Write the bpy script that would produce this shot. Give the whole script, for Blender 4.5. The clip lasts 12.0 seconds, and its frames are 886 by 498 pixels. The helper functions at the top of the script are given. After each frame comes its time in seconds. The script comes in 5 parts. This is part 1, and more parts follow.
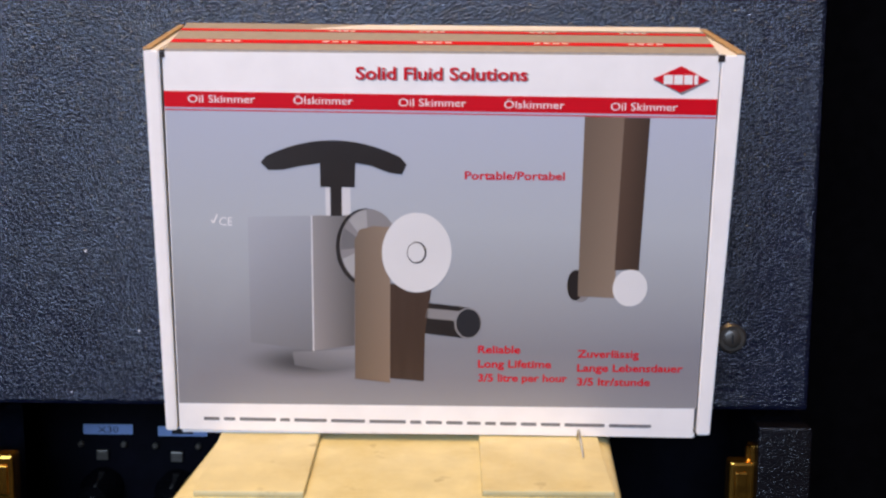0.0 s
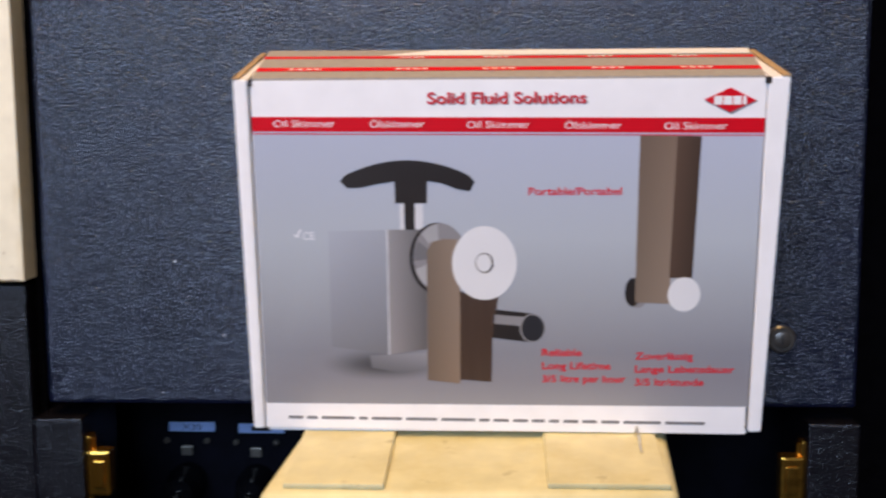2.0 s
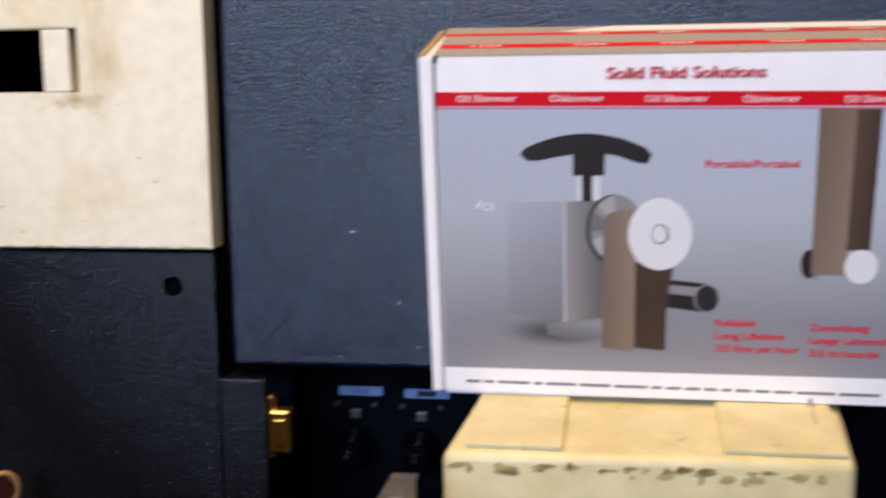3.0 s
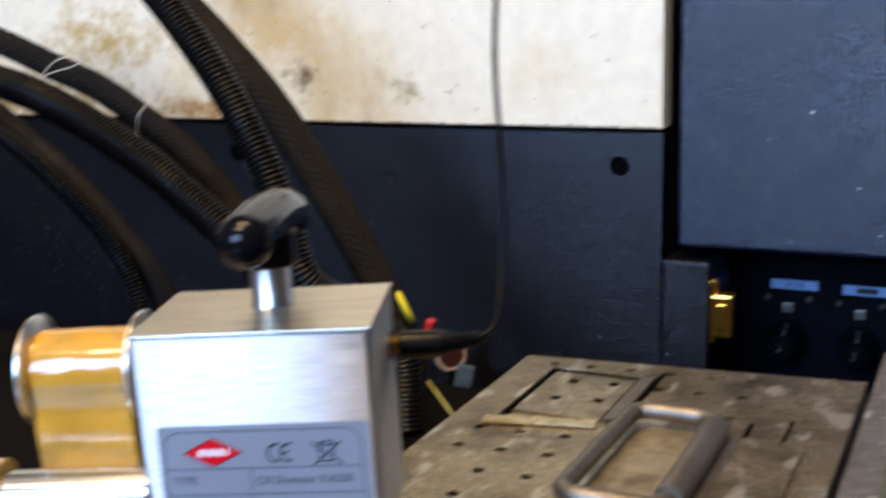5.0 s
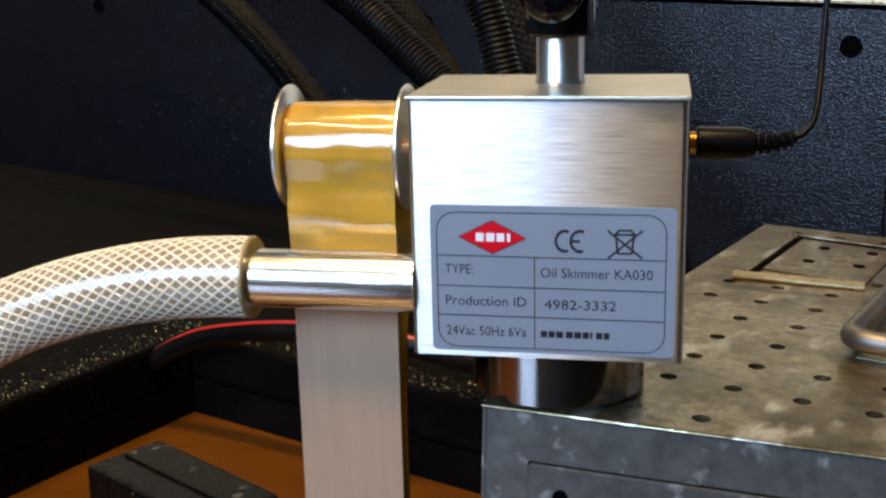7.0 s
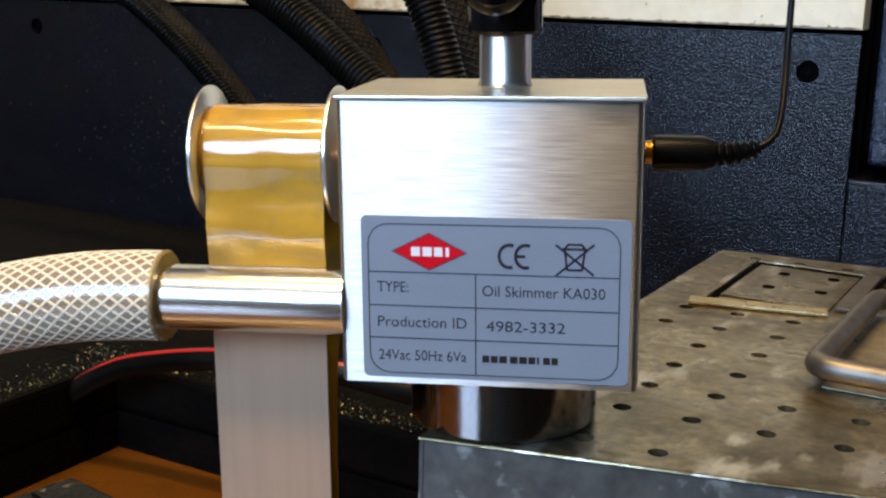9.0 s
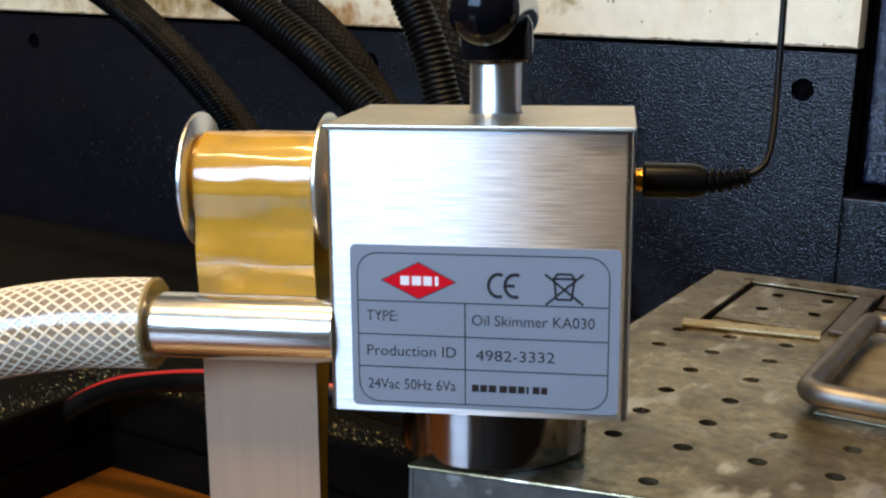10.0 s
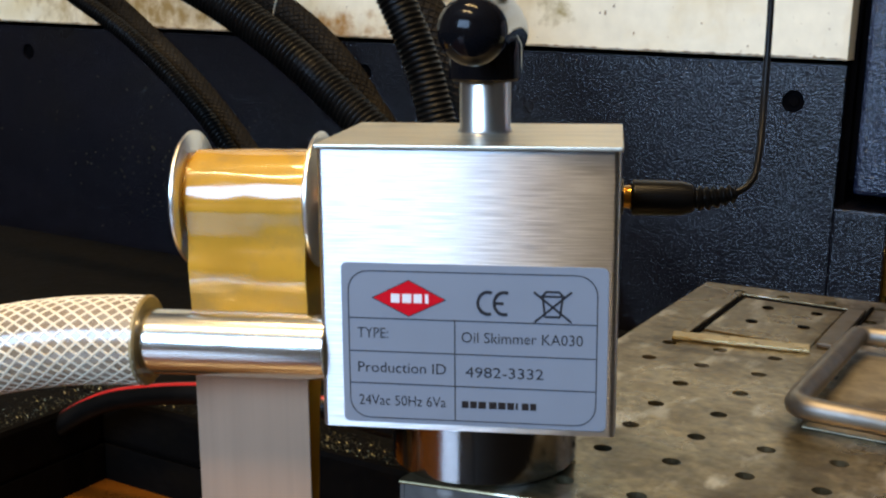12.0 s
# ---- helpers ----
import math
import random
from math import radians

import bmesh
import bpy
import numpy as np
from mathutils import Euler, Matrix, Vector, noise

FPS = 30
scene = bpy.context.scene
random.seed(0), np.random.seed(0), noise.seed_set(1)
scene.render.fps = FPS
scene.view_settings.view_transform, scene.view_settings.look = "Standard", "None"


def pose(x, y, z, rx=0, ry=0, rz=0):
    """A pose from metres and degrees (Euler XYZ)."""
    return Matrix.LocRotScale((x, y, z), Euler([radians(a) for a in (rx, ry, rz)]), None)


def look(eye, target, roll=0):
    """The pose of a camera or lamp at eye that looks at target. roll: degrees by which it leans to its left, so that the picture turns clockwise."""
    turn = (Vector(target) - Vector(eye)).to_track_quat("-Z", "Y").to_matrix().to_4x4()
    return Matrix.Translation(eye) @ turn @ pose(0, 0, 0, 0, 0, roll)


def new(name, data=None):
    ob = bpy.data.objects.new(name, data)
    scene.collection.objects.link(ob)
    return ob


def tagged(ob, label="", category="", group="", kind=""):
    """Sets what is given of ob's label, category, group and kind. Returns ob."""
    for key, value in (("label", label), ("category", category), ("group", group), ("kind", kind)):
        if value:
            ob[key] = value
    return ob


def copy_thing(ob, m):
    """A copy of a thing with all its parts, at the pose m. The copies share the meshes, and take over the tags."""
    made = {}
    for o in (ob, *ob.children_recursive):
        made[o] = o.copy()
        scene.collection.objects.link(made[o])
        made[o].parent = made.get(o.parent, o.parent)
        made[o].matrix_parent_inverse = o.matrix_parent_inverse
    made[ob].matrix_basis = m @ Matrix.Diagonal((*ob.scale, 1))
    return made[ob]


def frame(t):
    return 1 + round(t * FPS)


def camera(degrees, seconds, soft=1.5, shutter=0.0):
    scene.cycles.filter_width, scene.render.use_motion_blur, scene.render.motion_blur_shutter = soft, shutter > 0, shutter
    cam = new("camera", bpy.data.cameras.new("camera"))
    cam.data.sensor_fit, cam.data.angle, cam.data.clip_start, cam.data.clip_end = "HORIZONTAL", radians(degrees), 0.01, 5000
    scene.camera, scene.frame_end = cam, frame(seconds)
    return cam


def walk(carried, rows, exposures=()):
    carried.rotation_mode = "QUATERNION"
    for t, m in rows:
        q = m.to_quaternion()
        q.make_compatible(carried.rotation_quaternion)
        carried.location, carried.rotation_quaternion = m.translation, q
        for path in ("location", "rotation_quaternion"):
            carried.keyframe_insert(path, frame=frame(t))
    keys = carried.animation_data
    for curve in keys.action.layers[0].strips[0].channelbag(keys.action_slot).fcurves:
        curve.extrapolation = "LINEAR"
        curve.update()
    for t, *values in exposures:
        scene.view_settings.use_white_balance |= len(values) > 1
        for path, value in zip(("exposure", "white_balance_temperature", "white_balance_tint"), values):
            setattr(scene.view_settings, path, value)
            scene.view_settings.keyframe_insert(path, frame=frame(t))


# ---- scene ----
cam = camera(41.65, 12.0, soft=2.4, shutter=0.8)
PATH = [
    (0, (-0.0391, 0.0962, 0.2130), (-0.0396, 0.2946, 0.1874), 0.50),
    (0.5, (-0.0402, 0.0897, 0.2169), (-0.0405, 0.2880, 0.1911), 0.36),
    (1, (-0.0403, 0.0801, 0.2210), (-0.0415, 0.2784, 0.1950), 0.09),
    (1.5, (-0.0407, 0.0670, 0.2249), (-0.0449, 0.2653, 0.1987), -0.22),
    (2, (-0.0466, 0.0487, 0.2280), (-0.0561, 0.2468, 0.2016), -0.34),
    (2.5, (-0.0595, 0.0296, 0.2300), (-0.0780, 0.2268, 0.2021), -0.42),
    (4.5, (-0.1273, 0.0123, 0.2054), (-0.2018, 0.1940, 0.1674), -1.96),
    (5, (-0.1518, -0.0031, 0.1981), (-0.2368, 0.1730, 0.1562), -1.64),
    (5.5, (-0.1771, -0.0150, 0.1873), (-0.2694, 0.1561, 0.1405), -1.01),
    (6, (-0.1966, -0.0165, 0.1664), (-0.2945, 0.1509, 0.1176), -0.54),
    (6.5, (-0.2117, -0.0088, 0.1493), (-0.3124, 0.1565, 0.0987), 0.40),
    (7, (-0.2176, 0.0034, 0.1369), (-0.3196, 0.1679, 0.0864), 0.66),
    (9, (-0.2278, 0.0309, 0.1243), (-0.3239, 0.2006, 0.0798), 1.53),
    (9.5, (-0.2269, 0.0327, 0.1277), (-0.3232, 0.2025, 0.0839), 1.60),
    (10, (-0.2265, 0.0334, 0.1290), (-0.3227, 0.2035, 0.0862), 1.60),
    (10.5, (-0.2253, 0.0336, 0.1297), (-0.3216, 0.2037, 0.0875), 1.53),
    (11, (-0.2251, 0.0323, 0.1315), (-0.3209, 0.2027, 0.0893), 1.65),
    (11.5, (-0.2247, 0.0321, 0.1313), (-0.3204, 0.2028, 0.0897), 1.62),
    (12, (-0.2241, 0.0317, 0.1327), (-0.3197, 0.2024, 0.0910), 1.59),
]
walk(cam, [(t, look(eye, target, roll)) for t, eye, target, roll in PATH],
     [(0.0, -0.68, 10000, 23), (2.5, -0.68, 9900, 22), (4.3, -0.36, 7600, 22), (5.5, -0.45, 7800, 15), (7.0, -0.6, 8500, 13), (12.0, -0.62, 8500, 12)])

# ---- light: a workshop with a daylight window behind the camera and warm ceiling tubes ----
world = bpy.data.worlds.new("workshop_air")
scene.world = world
world.use_nodes = True
world.node_tree.nodes["Background"].inputs[0].default_value = (0.75, 0.82, 1.0, 1)
world.node_tree.nodes["Background"].inputs[1].default_value = 0.06


def area_lamp(name, eye, target, w, h, watts, colour):
    d = bpy.data.lights.new(name, "AREA")
    d.shape, d.size, d.size_y, d.energy, d.color = "RECTANGLE", w, h, watts, colour
    ob = new(name, d)
    ob.matrix_world = look(eye, target)
    return ob


area_lamp("window_daylight", (-0.61, -2.2, 1.15), (-0.61, 0.6, 1.05), 1.80, 1.1, 200, (0.27, 0.52, 1.0))
area_lamp("ceiling_tube_light", (-0.45, 0.05, 2.28), (-0.45, 0.05, 0.0), 1.2, 0.12, 62, (1.0, 0.78, 0.46))
area_lamp("ceiling_tube_light", (-0.45, -1.0, 2.28), (-0.45, -1.0, 0.0), 1.2, 0.12, 62, (1.0, 0.80, 0.50))


# ---- materials ----
def material(name, colour, rough=0.5, metal=0.0, grain=200.0, vary=0.25, stain=None, stain_scale=12.0, stain_at=(0.52, 0.68),
             bump=0.0, bump_scale=None, stretch=(1, 1, 1), rough_vary=0.12, coat=0.0, second=None, gloss=0.5, second_stretch=(1, 1, 1), second_at=(0.6, 0.72), depth=0.001):
    """A principled material with grain and stains at two scales, on object coordinates in metres."""
    m = bpy.data.materials.new(name)
    m.use_nodes = True
    nt = m.node_tree
    N, L = nt.nodes, nt.links
    p = N["Principled BSDF"]
    tc = N.new("ShaderNodeTexCoord")
    mp = N.new("ShaderNodeMapping")
    mp.inputs["Scale"].default_value = stretch
    L.new(tc.outputs["Object"], mp.inputs[0])
    fine = N.new("ShaderNodeTexNoise")
    fine.inputs["Scale"].default_value = grain
    fine.inputs["Detail"].default_value = 5
    L.new(mp.outputs[0], fine.inputs[0])
    dark = tuple(c * (1 - vary) for c in colour) + (1,)
    light = tuple(min(1, c * (1 + vary)) for c in colour) + (1,)
    ramp = N.new("ShaderNodeValToRGB")
    ramp.color_ramp.elements[0].position, ramp.color_ramp.elements[1].position = 0.3, 0.7
    ramp.color_ramp.elements[0].color, ramp.color_ramp.elements[1].color = dark, light
    L.new(fine.outputs[0], ramp.inputs[0])
    last = ramp.outputs[0]
    big = N.new("ShaderNodeTexNoise")
    big.inputs["Scale"].default_value = stain_scale
    big.inputs["Detail"].default_value = 7
    big.inputs["Roughness"].default_value = 0.62
    L.new(tc.outputs["Object"], big.inputs[0])
    for tint, (lo, hi), off in ((stain, stain_at, 0), (second, second_at, 3.7)):
        if tint is None:
            continue
        src = big
        if off:
            shift = N.new("ShaderNodeMapping")
            shift.inputs["Location"].default_value = (off, off, off)
            shift.inputs["Scale"].default_value = second_stretch
            L.new(tc.outputs["Object"], shift.inputs[0])
            src = N.new("ShaderNodeTexNoise")
            src.inputs["Scale"].default_value = stain_scale * 2.3
            src.inputs["Detail"].default_value = 8
            L.new(shift.outputs[0], src.inputs[0])
        r = N.new("ShaderNodeValToRGB")
        r.color_ramp.elements[0].position, r.color_ramp.elements[1].position = lo, hi
        L.new(src.outputs[0], r.inputs[0])
        mix = N.new("ShaderNodeMixRGB")
        mix.inputs[2].default_value = (*tint, 1)
        L.new(r.outputs[0], mix.inputs[0])
        L.new(last, mix.inputs[1])
        last = mix.outputs[0]
    L.new(last, p.inputs["Base Color"])
    mr = N.new("ShaderNodeMapRange")
    mr.inputs[3].default_value, mr.inputs[4].default_value = max(0.02, rough - rough_vary), min(1, rough + rough_vary)
    L.new((big if stretch == (1, 1, 1) else fine).outputs[0], mr.inputs[0])
    L.new(mr.outputs[0], p.inputs["Roughness"])
    p.inputs["Metallic"].default_value = metal
    p.inputs["Specular IOR Level"].default_value = gloss
    p.inputs["Coat Weight"].default_value = coat
    p.inputs["Coat Roughness"].default_value = 0.08
    if bump:
        tex = fine
        if bump_scale:
            tex = N.new("ShaderNodeTexNoise")
            tex.inputs["Scale"].default_value = bump_scale
            tex.inputs["Detail"].default_value = 1
            L.new(mp.outputs[0], tex.inputs[0])
        b = N.new("ShaderNodeBump")
        b.inputs["Strength"].default_value = bump
        b.inputs["Distance"].default_value = depth
        L.new(tex.outputs[0], b.inputs["Height"])
        L.new(b.outputs[0], p.inputs["Normal"])
    return m


BLUE = material("pebbled_navy_paint", (0.0026, 0.0058, 0.0200), 0.21, 0, 60, 0.2, bump=0.85, bump_scale=780, rough_vary=0.04, gloss=0.76)
GREY = material("pebbled_charcoal_paint", (0.0040, 0.0039, 0.0062), 0.26, 0, 60, 0.2, bump=0.66, bump_scale=800, stain=(0.0050, 0.0040, 0.0036), stain_scale=6, rough_vary=0.05, gloss=0.50)
CREAM = material("stained_cream_paint", (0.80, 0.75, 0.58), 0.5, 0, 90, 0.06, stain=(0.62, 0.47, 0.20), stain_scale=7,
                 stain_at=(0.50, 0.78), second=(0.52, 0.40, 0.20), second_stretch=(1.4, 1, 0.55), second_at=(0.58, 0.76), bump=0.15, bump_scale=60)
BLOCKPAINT = material("worn_cream_enamel", (0.60, 0.54, 0.31), 0.42, 0, 50, 0.10, stain=(0.50, 0.42, 0.20), stain_scale=26,
                      stain_at=(0.48, 0.80), second=(0.34, 0.28, 0.14), second_at=(0.66, 0.78), bump=0.25, bump_scale=40)
EDGEGRIME = material("brown_grime", (0.20, 0.12, 0.05), 0.6, 0, 200, 0.4, stain=(0.36, 0.26, 0.12), stain_scale=40)
# Near-black without gloss: stands for unlit depth in recess, gaps and holes.
BLACK = material("unlit_void_black", (0.0015, 0.0015, 0.002), 0.9, 0, 80, 0.3, gloss=0.02)
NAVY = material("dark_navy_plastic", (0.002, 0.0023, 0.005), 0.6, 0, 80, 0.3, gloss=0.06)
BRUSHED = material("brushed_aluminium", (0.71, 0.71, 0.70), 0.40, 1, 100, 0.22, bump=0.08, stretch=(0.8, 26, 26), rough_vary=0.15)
# Same aluminium, with the cream panel's warm reflection put into the colour.
BRUSHTOP = material("aluminium_cream_reflection", (0.68, 0.60, 0.47), 0.36, 1, 90, 0.24, bump=0.10, stretch=(0.5, 14, 14), rough_vary=0.12)


def brush(m, amount):
    """Grinding marks along the sheet: light spreads across them."""
    N, L = m.node_tree.nodes, m.node_tree.links
    p = N["Principled BSDF"]
    t = N.new("ShaderNodeTangent")
    t.direction_type, t.axis = "RADIAL", "Z"
    L.new(t.outputs[0], p.inputs["Tangent"])
    p.inputs["Anisotropic"].default_value = amount
    p.inputs["Anisotropic Rotation"].default_value = 0.25


brush(BRUSHED, 0.92)
CHROME = material("polished_steel", (0.47, 0.45, 0.42), 0.15, 1, 60, 0.04, rough_vary=0.05)
TUBESTEEL = material("drawn_steel_tube", (0.80, 0.76, 0.67), 0.20, 1, 90, 0.08, stretch=(0.6, 14, 14), bump=0.03, rough_vary=0.06)
SATIN = material("satin_steel", (0.78, 0.75, 0.68), 0.30, 1, 120, 0.06, rough_vary=0.06)
WELD = material("greasy_weld", (0.42, 0.37, 0.29), 0.42, 0.8, 160, 0.3, stain=(0.20, 0.15, 0.09), stain_scale=70, bump=0.4, bump_scale=300)
STEEL = material("turned_steel", (0.66, 0.62, 0.54), 0.22, 1, 120, 0.08, rough_vary=0.08)
PLATE = material("oily_galvanised_steel", (0.270, 0.212, 0.120), 0.31, 0.8, 260, 0.42, stain=(0.082, 0.058, 0.026), stain_scale=22,
                 stain_at=(0.45, 0.64), second=(0.48, 0.43, 0.34), second_at=(0.56, 0.66), second_stretch=(1.6, 0.7, 1), bump=0.35, bump_scale=170, rough_vary=0.24)
PLATESIDE = material("spangled_galvanised_steel", (0.168, 0.160, 0.143), 0.45, 0.7, 150, 0.28, stain=(0.13, 0.12, 0.11), stain_scale=45,
                     second=(0.55, 0.54, 0.50), bump=0.12, bump_scale=120)
ROD = material("dull_steel_rod", (0.175, 0.155, 0.13), 0.44, 0.85, 160, 0.25, stain=(0.12, 0.085, 0.055), stain_scale=40, bump=0.1)
RUBBER = material("black_rubber", (0.0030, 0.0026, 0.0022), 0.34, 0, 150, 0.25, stain=(0.006, 0.005, 0.004), stain_scale=30, gloss=0.13)
SHEATH = material("dusty_black_hose", (0.0105, 0.0084, 0.0062), 0.55, 0, 400, 0.35, stain=(0.022, 0.017, 0.011), stain_scale=24, bump=0.5, bump_scale=700, gloss=0.10)
GLOSSBLACK = material("glossy_black_plastic", (0.004, 0.004, 0.005), 0.11, 0, 90, 0.2, rough_vary=0.05, gloss=0.17)
BELT = material("wiped_belt", (0.44, 0.265, 0.165), 0.52, 0, 30, 0.05, stretch=(16, 16, 0.5), bump=0.08, rough_vary=0.06)
OILBELT = material("oil_coated_belt", (0.50, 0.262, 0.034), 0.15, 0, 50, 0.16, stain=(0.33, 0.19, 0.05), stain_scale=45, coat=0.8,
                   bump=0.35, bump_scale=48, rough_vary=0.05)
HOSE = material("clear_amber_hose", (0.27, 0.20, 0.13), 0.2, 0, 80, 0.2, stain=(0.36, 0.30, 0.22), stain_scale=90, coat=0.9)
BRAID = material("white_braid_thread", (0.82, 0.71, 0.52), 0.35, 0, 300, 0.10, coat=0.6)
GOLD = material("yellow_chromate_latch", (0.70, 0.33, 0.06), 0.20, 0.95, 150, 0.2, stain=(0.36, 0.16, 0.03), stain_scale=60)
OIL = material("brown_coolant_oil", (0.105, 0.034, 0.005), 0.22, 0, 30, 0.15, stain=(0.09, 0.03, 0.006), stain_scale=14, rough_vary=0.1)
GRIME = material("oily_black_steel", (0.0018, 0.0013, 0.0009), 0.7, 0.0, 120, 0.4, stain=(0.0035, 0.0024, 0.0012), stain_scale=50, bump=0.4, bump_scale=240, gloss=0.06)
BLOCKMETAL = material("oily_speckled_block", (0.0040, 0.0033, 0.0024), 0.36, 0, 300, 0.5, stain=(0.010, 0.008, 0.005), stain_scale=60, second=(0.10, 0.09, 0.06), second_at=(0.64, 0.70), bump=0.6, bump_scale=300, gloss=0.16)
PALESPECK = material("pale_dust", (0.42, 0.40, 0.38), 0.7, 0, 300, 0.3)
SWARF = material("metal_swarf", (0.12, 0.108, 0.062), 0.4, 0.8, 400, 0.5)
CARD = material("white_card", (0.87, 0.86, 0.86), 0.35, 0, 60, 0.03, rough_vary=0.08, coat=0.15)
CARDTOP = material("unbleached_card", (0.31, 0.285, 0.265), 0.6, 0, 200, 0.1)
CARDEDGE = material("raw_card_edge", (0.40, 0.26, 0.14), 0.8, 0, 600, 0.25)
INKRED = material("red_ink", (0.68, 0.003, 0.012), 0.5, 0, 60, 0.03, gloss=0.2)
INKWHITE = material("white_ink", (0.82, 0.80, 0.80), 0.4, 0, 60, 0.02)
INKGLINT = material("soft_glint_ink", (0.36, 0.355, 0.36), 0.4, 0, 60, 0.05)
INKGREY = material("faint_grey_ink", (0.20, 0.20, 0.215), 0.4, 0, 60, 0.05)
INKSHADE2 = material("mid_shade_ink", (0.155, 0.15, 0.155), 0.4, 0, 60, 0.05)
INKADDR = material("grey_text_ink", (0.17, 0.17, 0.18), 0.4, 0, 60, 0.05)
INKBLACK = material("black_ink", (0.02, 0.02, 0.024), 0.35, 0, 60, 0.1)
INKCHAR = material("charcoal_ink", (0.020, 0.015, 0.014), 0.35, 0, 60, 0.1)
INKBROWN = material("brown_ink", (0.062, 0.034, 0.023), 0.38, 0, 20, 0.12, stretch=(12, 1, 0.5))
INKSILVER = material("silver_ink", (0.24, 0.23, 0.235), 0.38, 0, 20, 0.08, stretch=(1, 1, 0.4))
INKPALE = material("pale_silver_ink", (0.62, 0.62, 0.64), 0.38, 0, 20, 0.04)
INKDISC = material("bright_disc_ink", (0.70, 0.70, 0.71), 0.38, 0, 20, 0.03)
PLATEGREY = material("silver_label_film", (0.255, 0.295, 0.345), 0.38, 0.2, 60, 0.03)
BLUETAPE = material("blue_label_tape", (0.20, 0.36, 0.62), 0.4, 0, 60, 0.05)
BLUERAG = material("faded_blue_cloth", (0.05, 0.075, 0.09), 0.8, 0, 200, 0.3)
YELLOW = material("yellow_plastic", (0.75, 0.62, 0.03), 0.4, 0, 80, 0.1)
REDPLASTIC = material("red_plastic", (0.42, 0.015, 0.012), 0.4, 0, 80, 0.1)
COPPER = material("copper_collar", (0.55, 0.25, 0.12), 0.3, 0.9, 80, 0.1)
# Pale so that the unseen, added ceiling brightens reflections in the steel.
CEILING = material("ceiling_bounce_paint", (0.5, 0.47, 0.42), 0.8, 0, 20, 0.08, stain=(0.40, 0.37, 0.32), stain_scale=1.5)
DARKRED = material("dark_red_core", (0.045, 0.008, 0.004), 0.5, 0, 80, 0.2)
WIRE = material("dull_yellow_wire", (0.34, 0.30, 0.06), 0.5, 0, 80, 0.15)
CONCRETE = material("workshop_concrete", (0.16, 0.15, 0.14), 0.8, 0, 30, 0.2, stain=(0.09, 0.08, 0.07), stain_scale=2)
# Dark so that the unseen walls give little fill and reflection.
PLASTER = material("workshop_plaster", (0.12, 0.11, 0.10), 0.8, 0, 20, 0.1, stain=(0.08, 0.075, 0.07), stain_scale=1.5)


def gradient_ink(name, low, high, z0, z1, stops=(), across=(0.0, 0.30, 0.90, 0.98), pool=None):
    """Printed tone that runs from one ink to another up the face and changes evenly across it;
    pool: the soft dark patch (x, z, half width, half height, depth) that the printed photograph has on its ground."""
    m = bpy.data.materials.new(name)
    m.use_nodes = True
    N, L = m.node_tree.nodes, m.node_tree.links
    p = N["Principled BSDF"]
    tc = N.new("ShaderNodeTexCoord")
    sep = N.new("ShaderNodeSeparateXYZ")
    L.new(tc.outputs["Object"], sep.inputs[0])
    mr = N.new("ShaderNodeMapRange")
    mr.inputs[1].default_value, mr.inputs[2].default_value = z0, z1
    L.new(sep.outputs[2], mr.inputs[0])
    r = N.new("ShaderNodeValToRGB")
    r.color_ramp.elements[0].color, r.color_ramp.elements[1].color = (*low, 1), (*high, 1)
    for at, ink in stops:
        e = r.color_ramp.elements.new(at)
        e.color = (*ink, 1)
    L.new(mr.outputs[0], r.inputs[0])
    mx = N.new("ShaderNodeMapRange")
    for k in range(4):
        mx.inputs[k + 1].default_value = across[k]
    L.new(sep.outputs[0], mx.inputs[0])
    factors = [mx.outputs[0]]
    if pool:
        px, pz, rx, rz, depth = pool
        mp = N.new("ShaderNodeMapping")
        mp.inputs["Location"].default_value = (-px / rx, 0, -pz / rz)
        mp.inputs["Scale"].default_value = (1 / rx, 0, 1 / rz)
        L.new(tc.outputs["Object"], mp.inputs[0])
        far = N.new("ShaderNodeVectorMath")
        far.operation = "LENGTH"
        L.new(mp.outputs[0], far.inputs[0])
        fall = N.new("ShaderNodeMapRange")
        fall.interpolation_type = "SMOOTHSTEP"
        fall.inputs[1].default_value, fall.inputs[2].default_value = 0.1, 1.0
        fall.inputs[3].default_value, fall.inputs[4].default_value = 1 - depth, 1.0
        L.new(far.outputs["Value"], fall.inputs[0])
        factors.append(fall.outputs[0])
    last = r.outputs[0]
    for f in factors:
        mul = N.new("ShaderNodeMixRGB")
        mul.blend_type = "MULTIPLY"
        mul.inputs[0].default_value = 1
        L.new(last, mul.inputs[1])
        L.new(f, mul.inputs[2])
        last = mul.outputs[0]
    L.new(last, p.inputs["Base Color"])
    p.inputs["Roughness"].default_value = 0.36
    p.inputs["Coat Weight"].default_value = 0.15
    return m


# Printed gradient; its upper inks are also raised for stronger light from above.
BACKDROPINK = gradient_ink("grey_backdrop_ink", (0.29, 0.285, 0.30), (0.45, 0.50, 0.61), 0.018, 0.18,
                           ((0.10, (0.255, 0.25, 0.275)), (0.20, (0.25, 0.255, 0.285)), (0.38, (0.34, 0.36, 0.39)), (0.62, (0.44, 0.485, 0.53))), pool=(0.072, 0.0425, 0.042, 0.0115, 0.75))
HOUSINGINK = gradient_ink("housing_front_ink", (0.20, 0.20, 0.215), (0.40, 0.43, 0.485), 0.045, 0.125, across=(0.041, 0.0747, 0.97, 0.84))
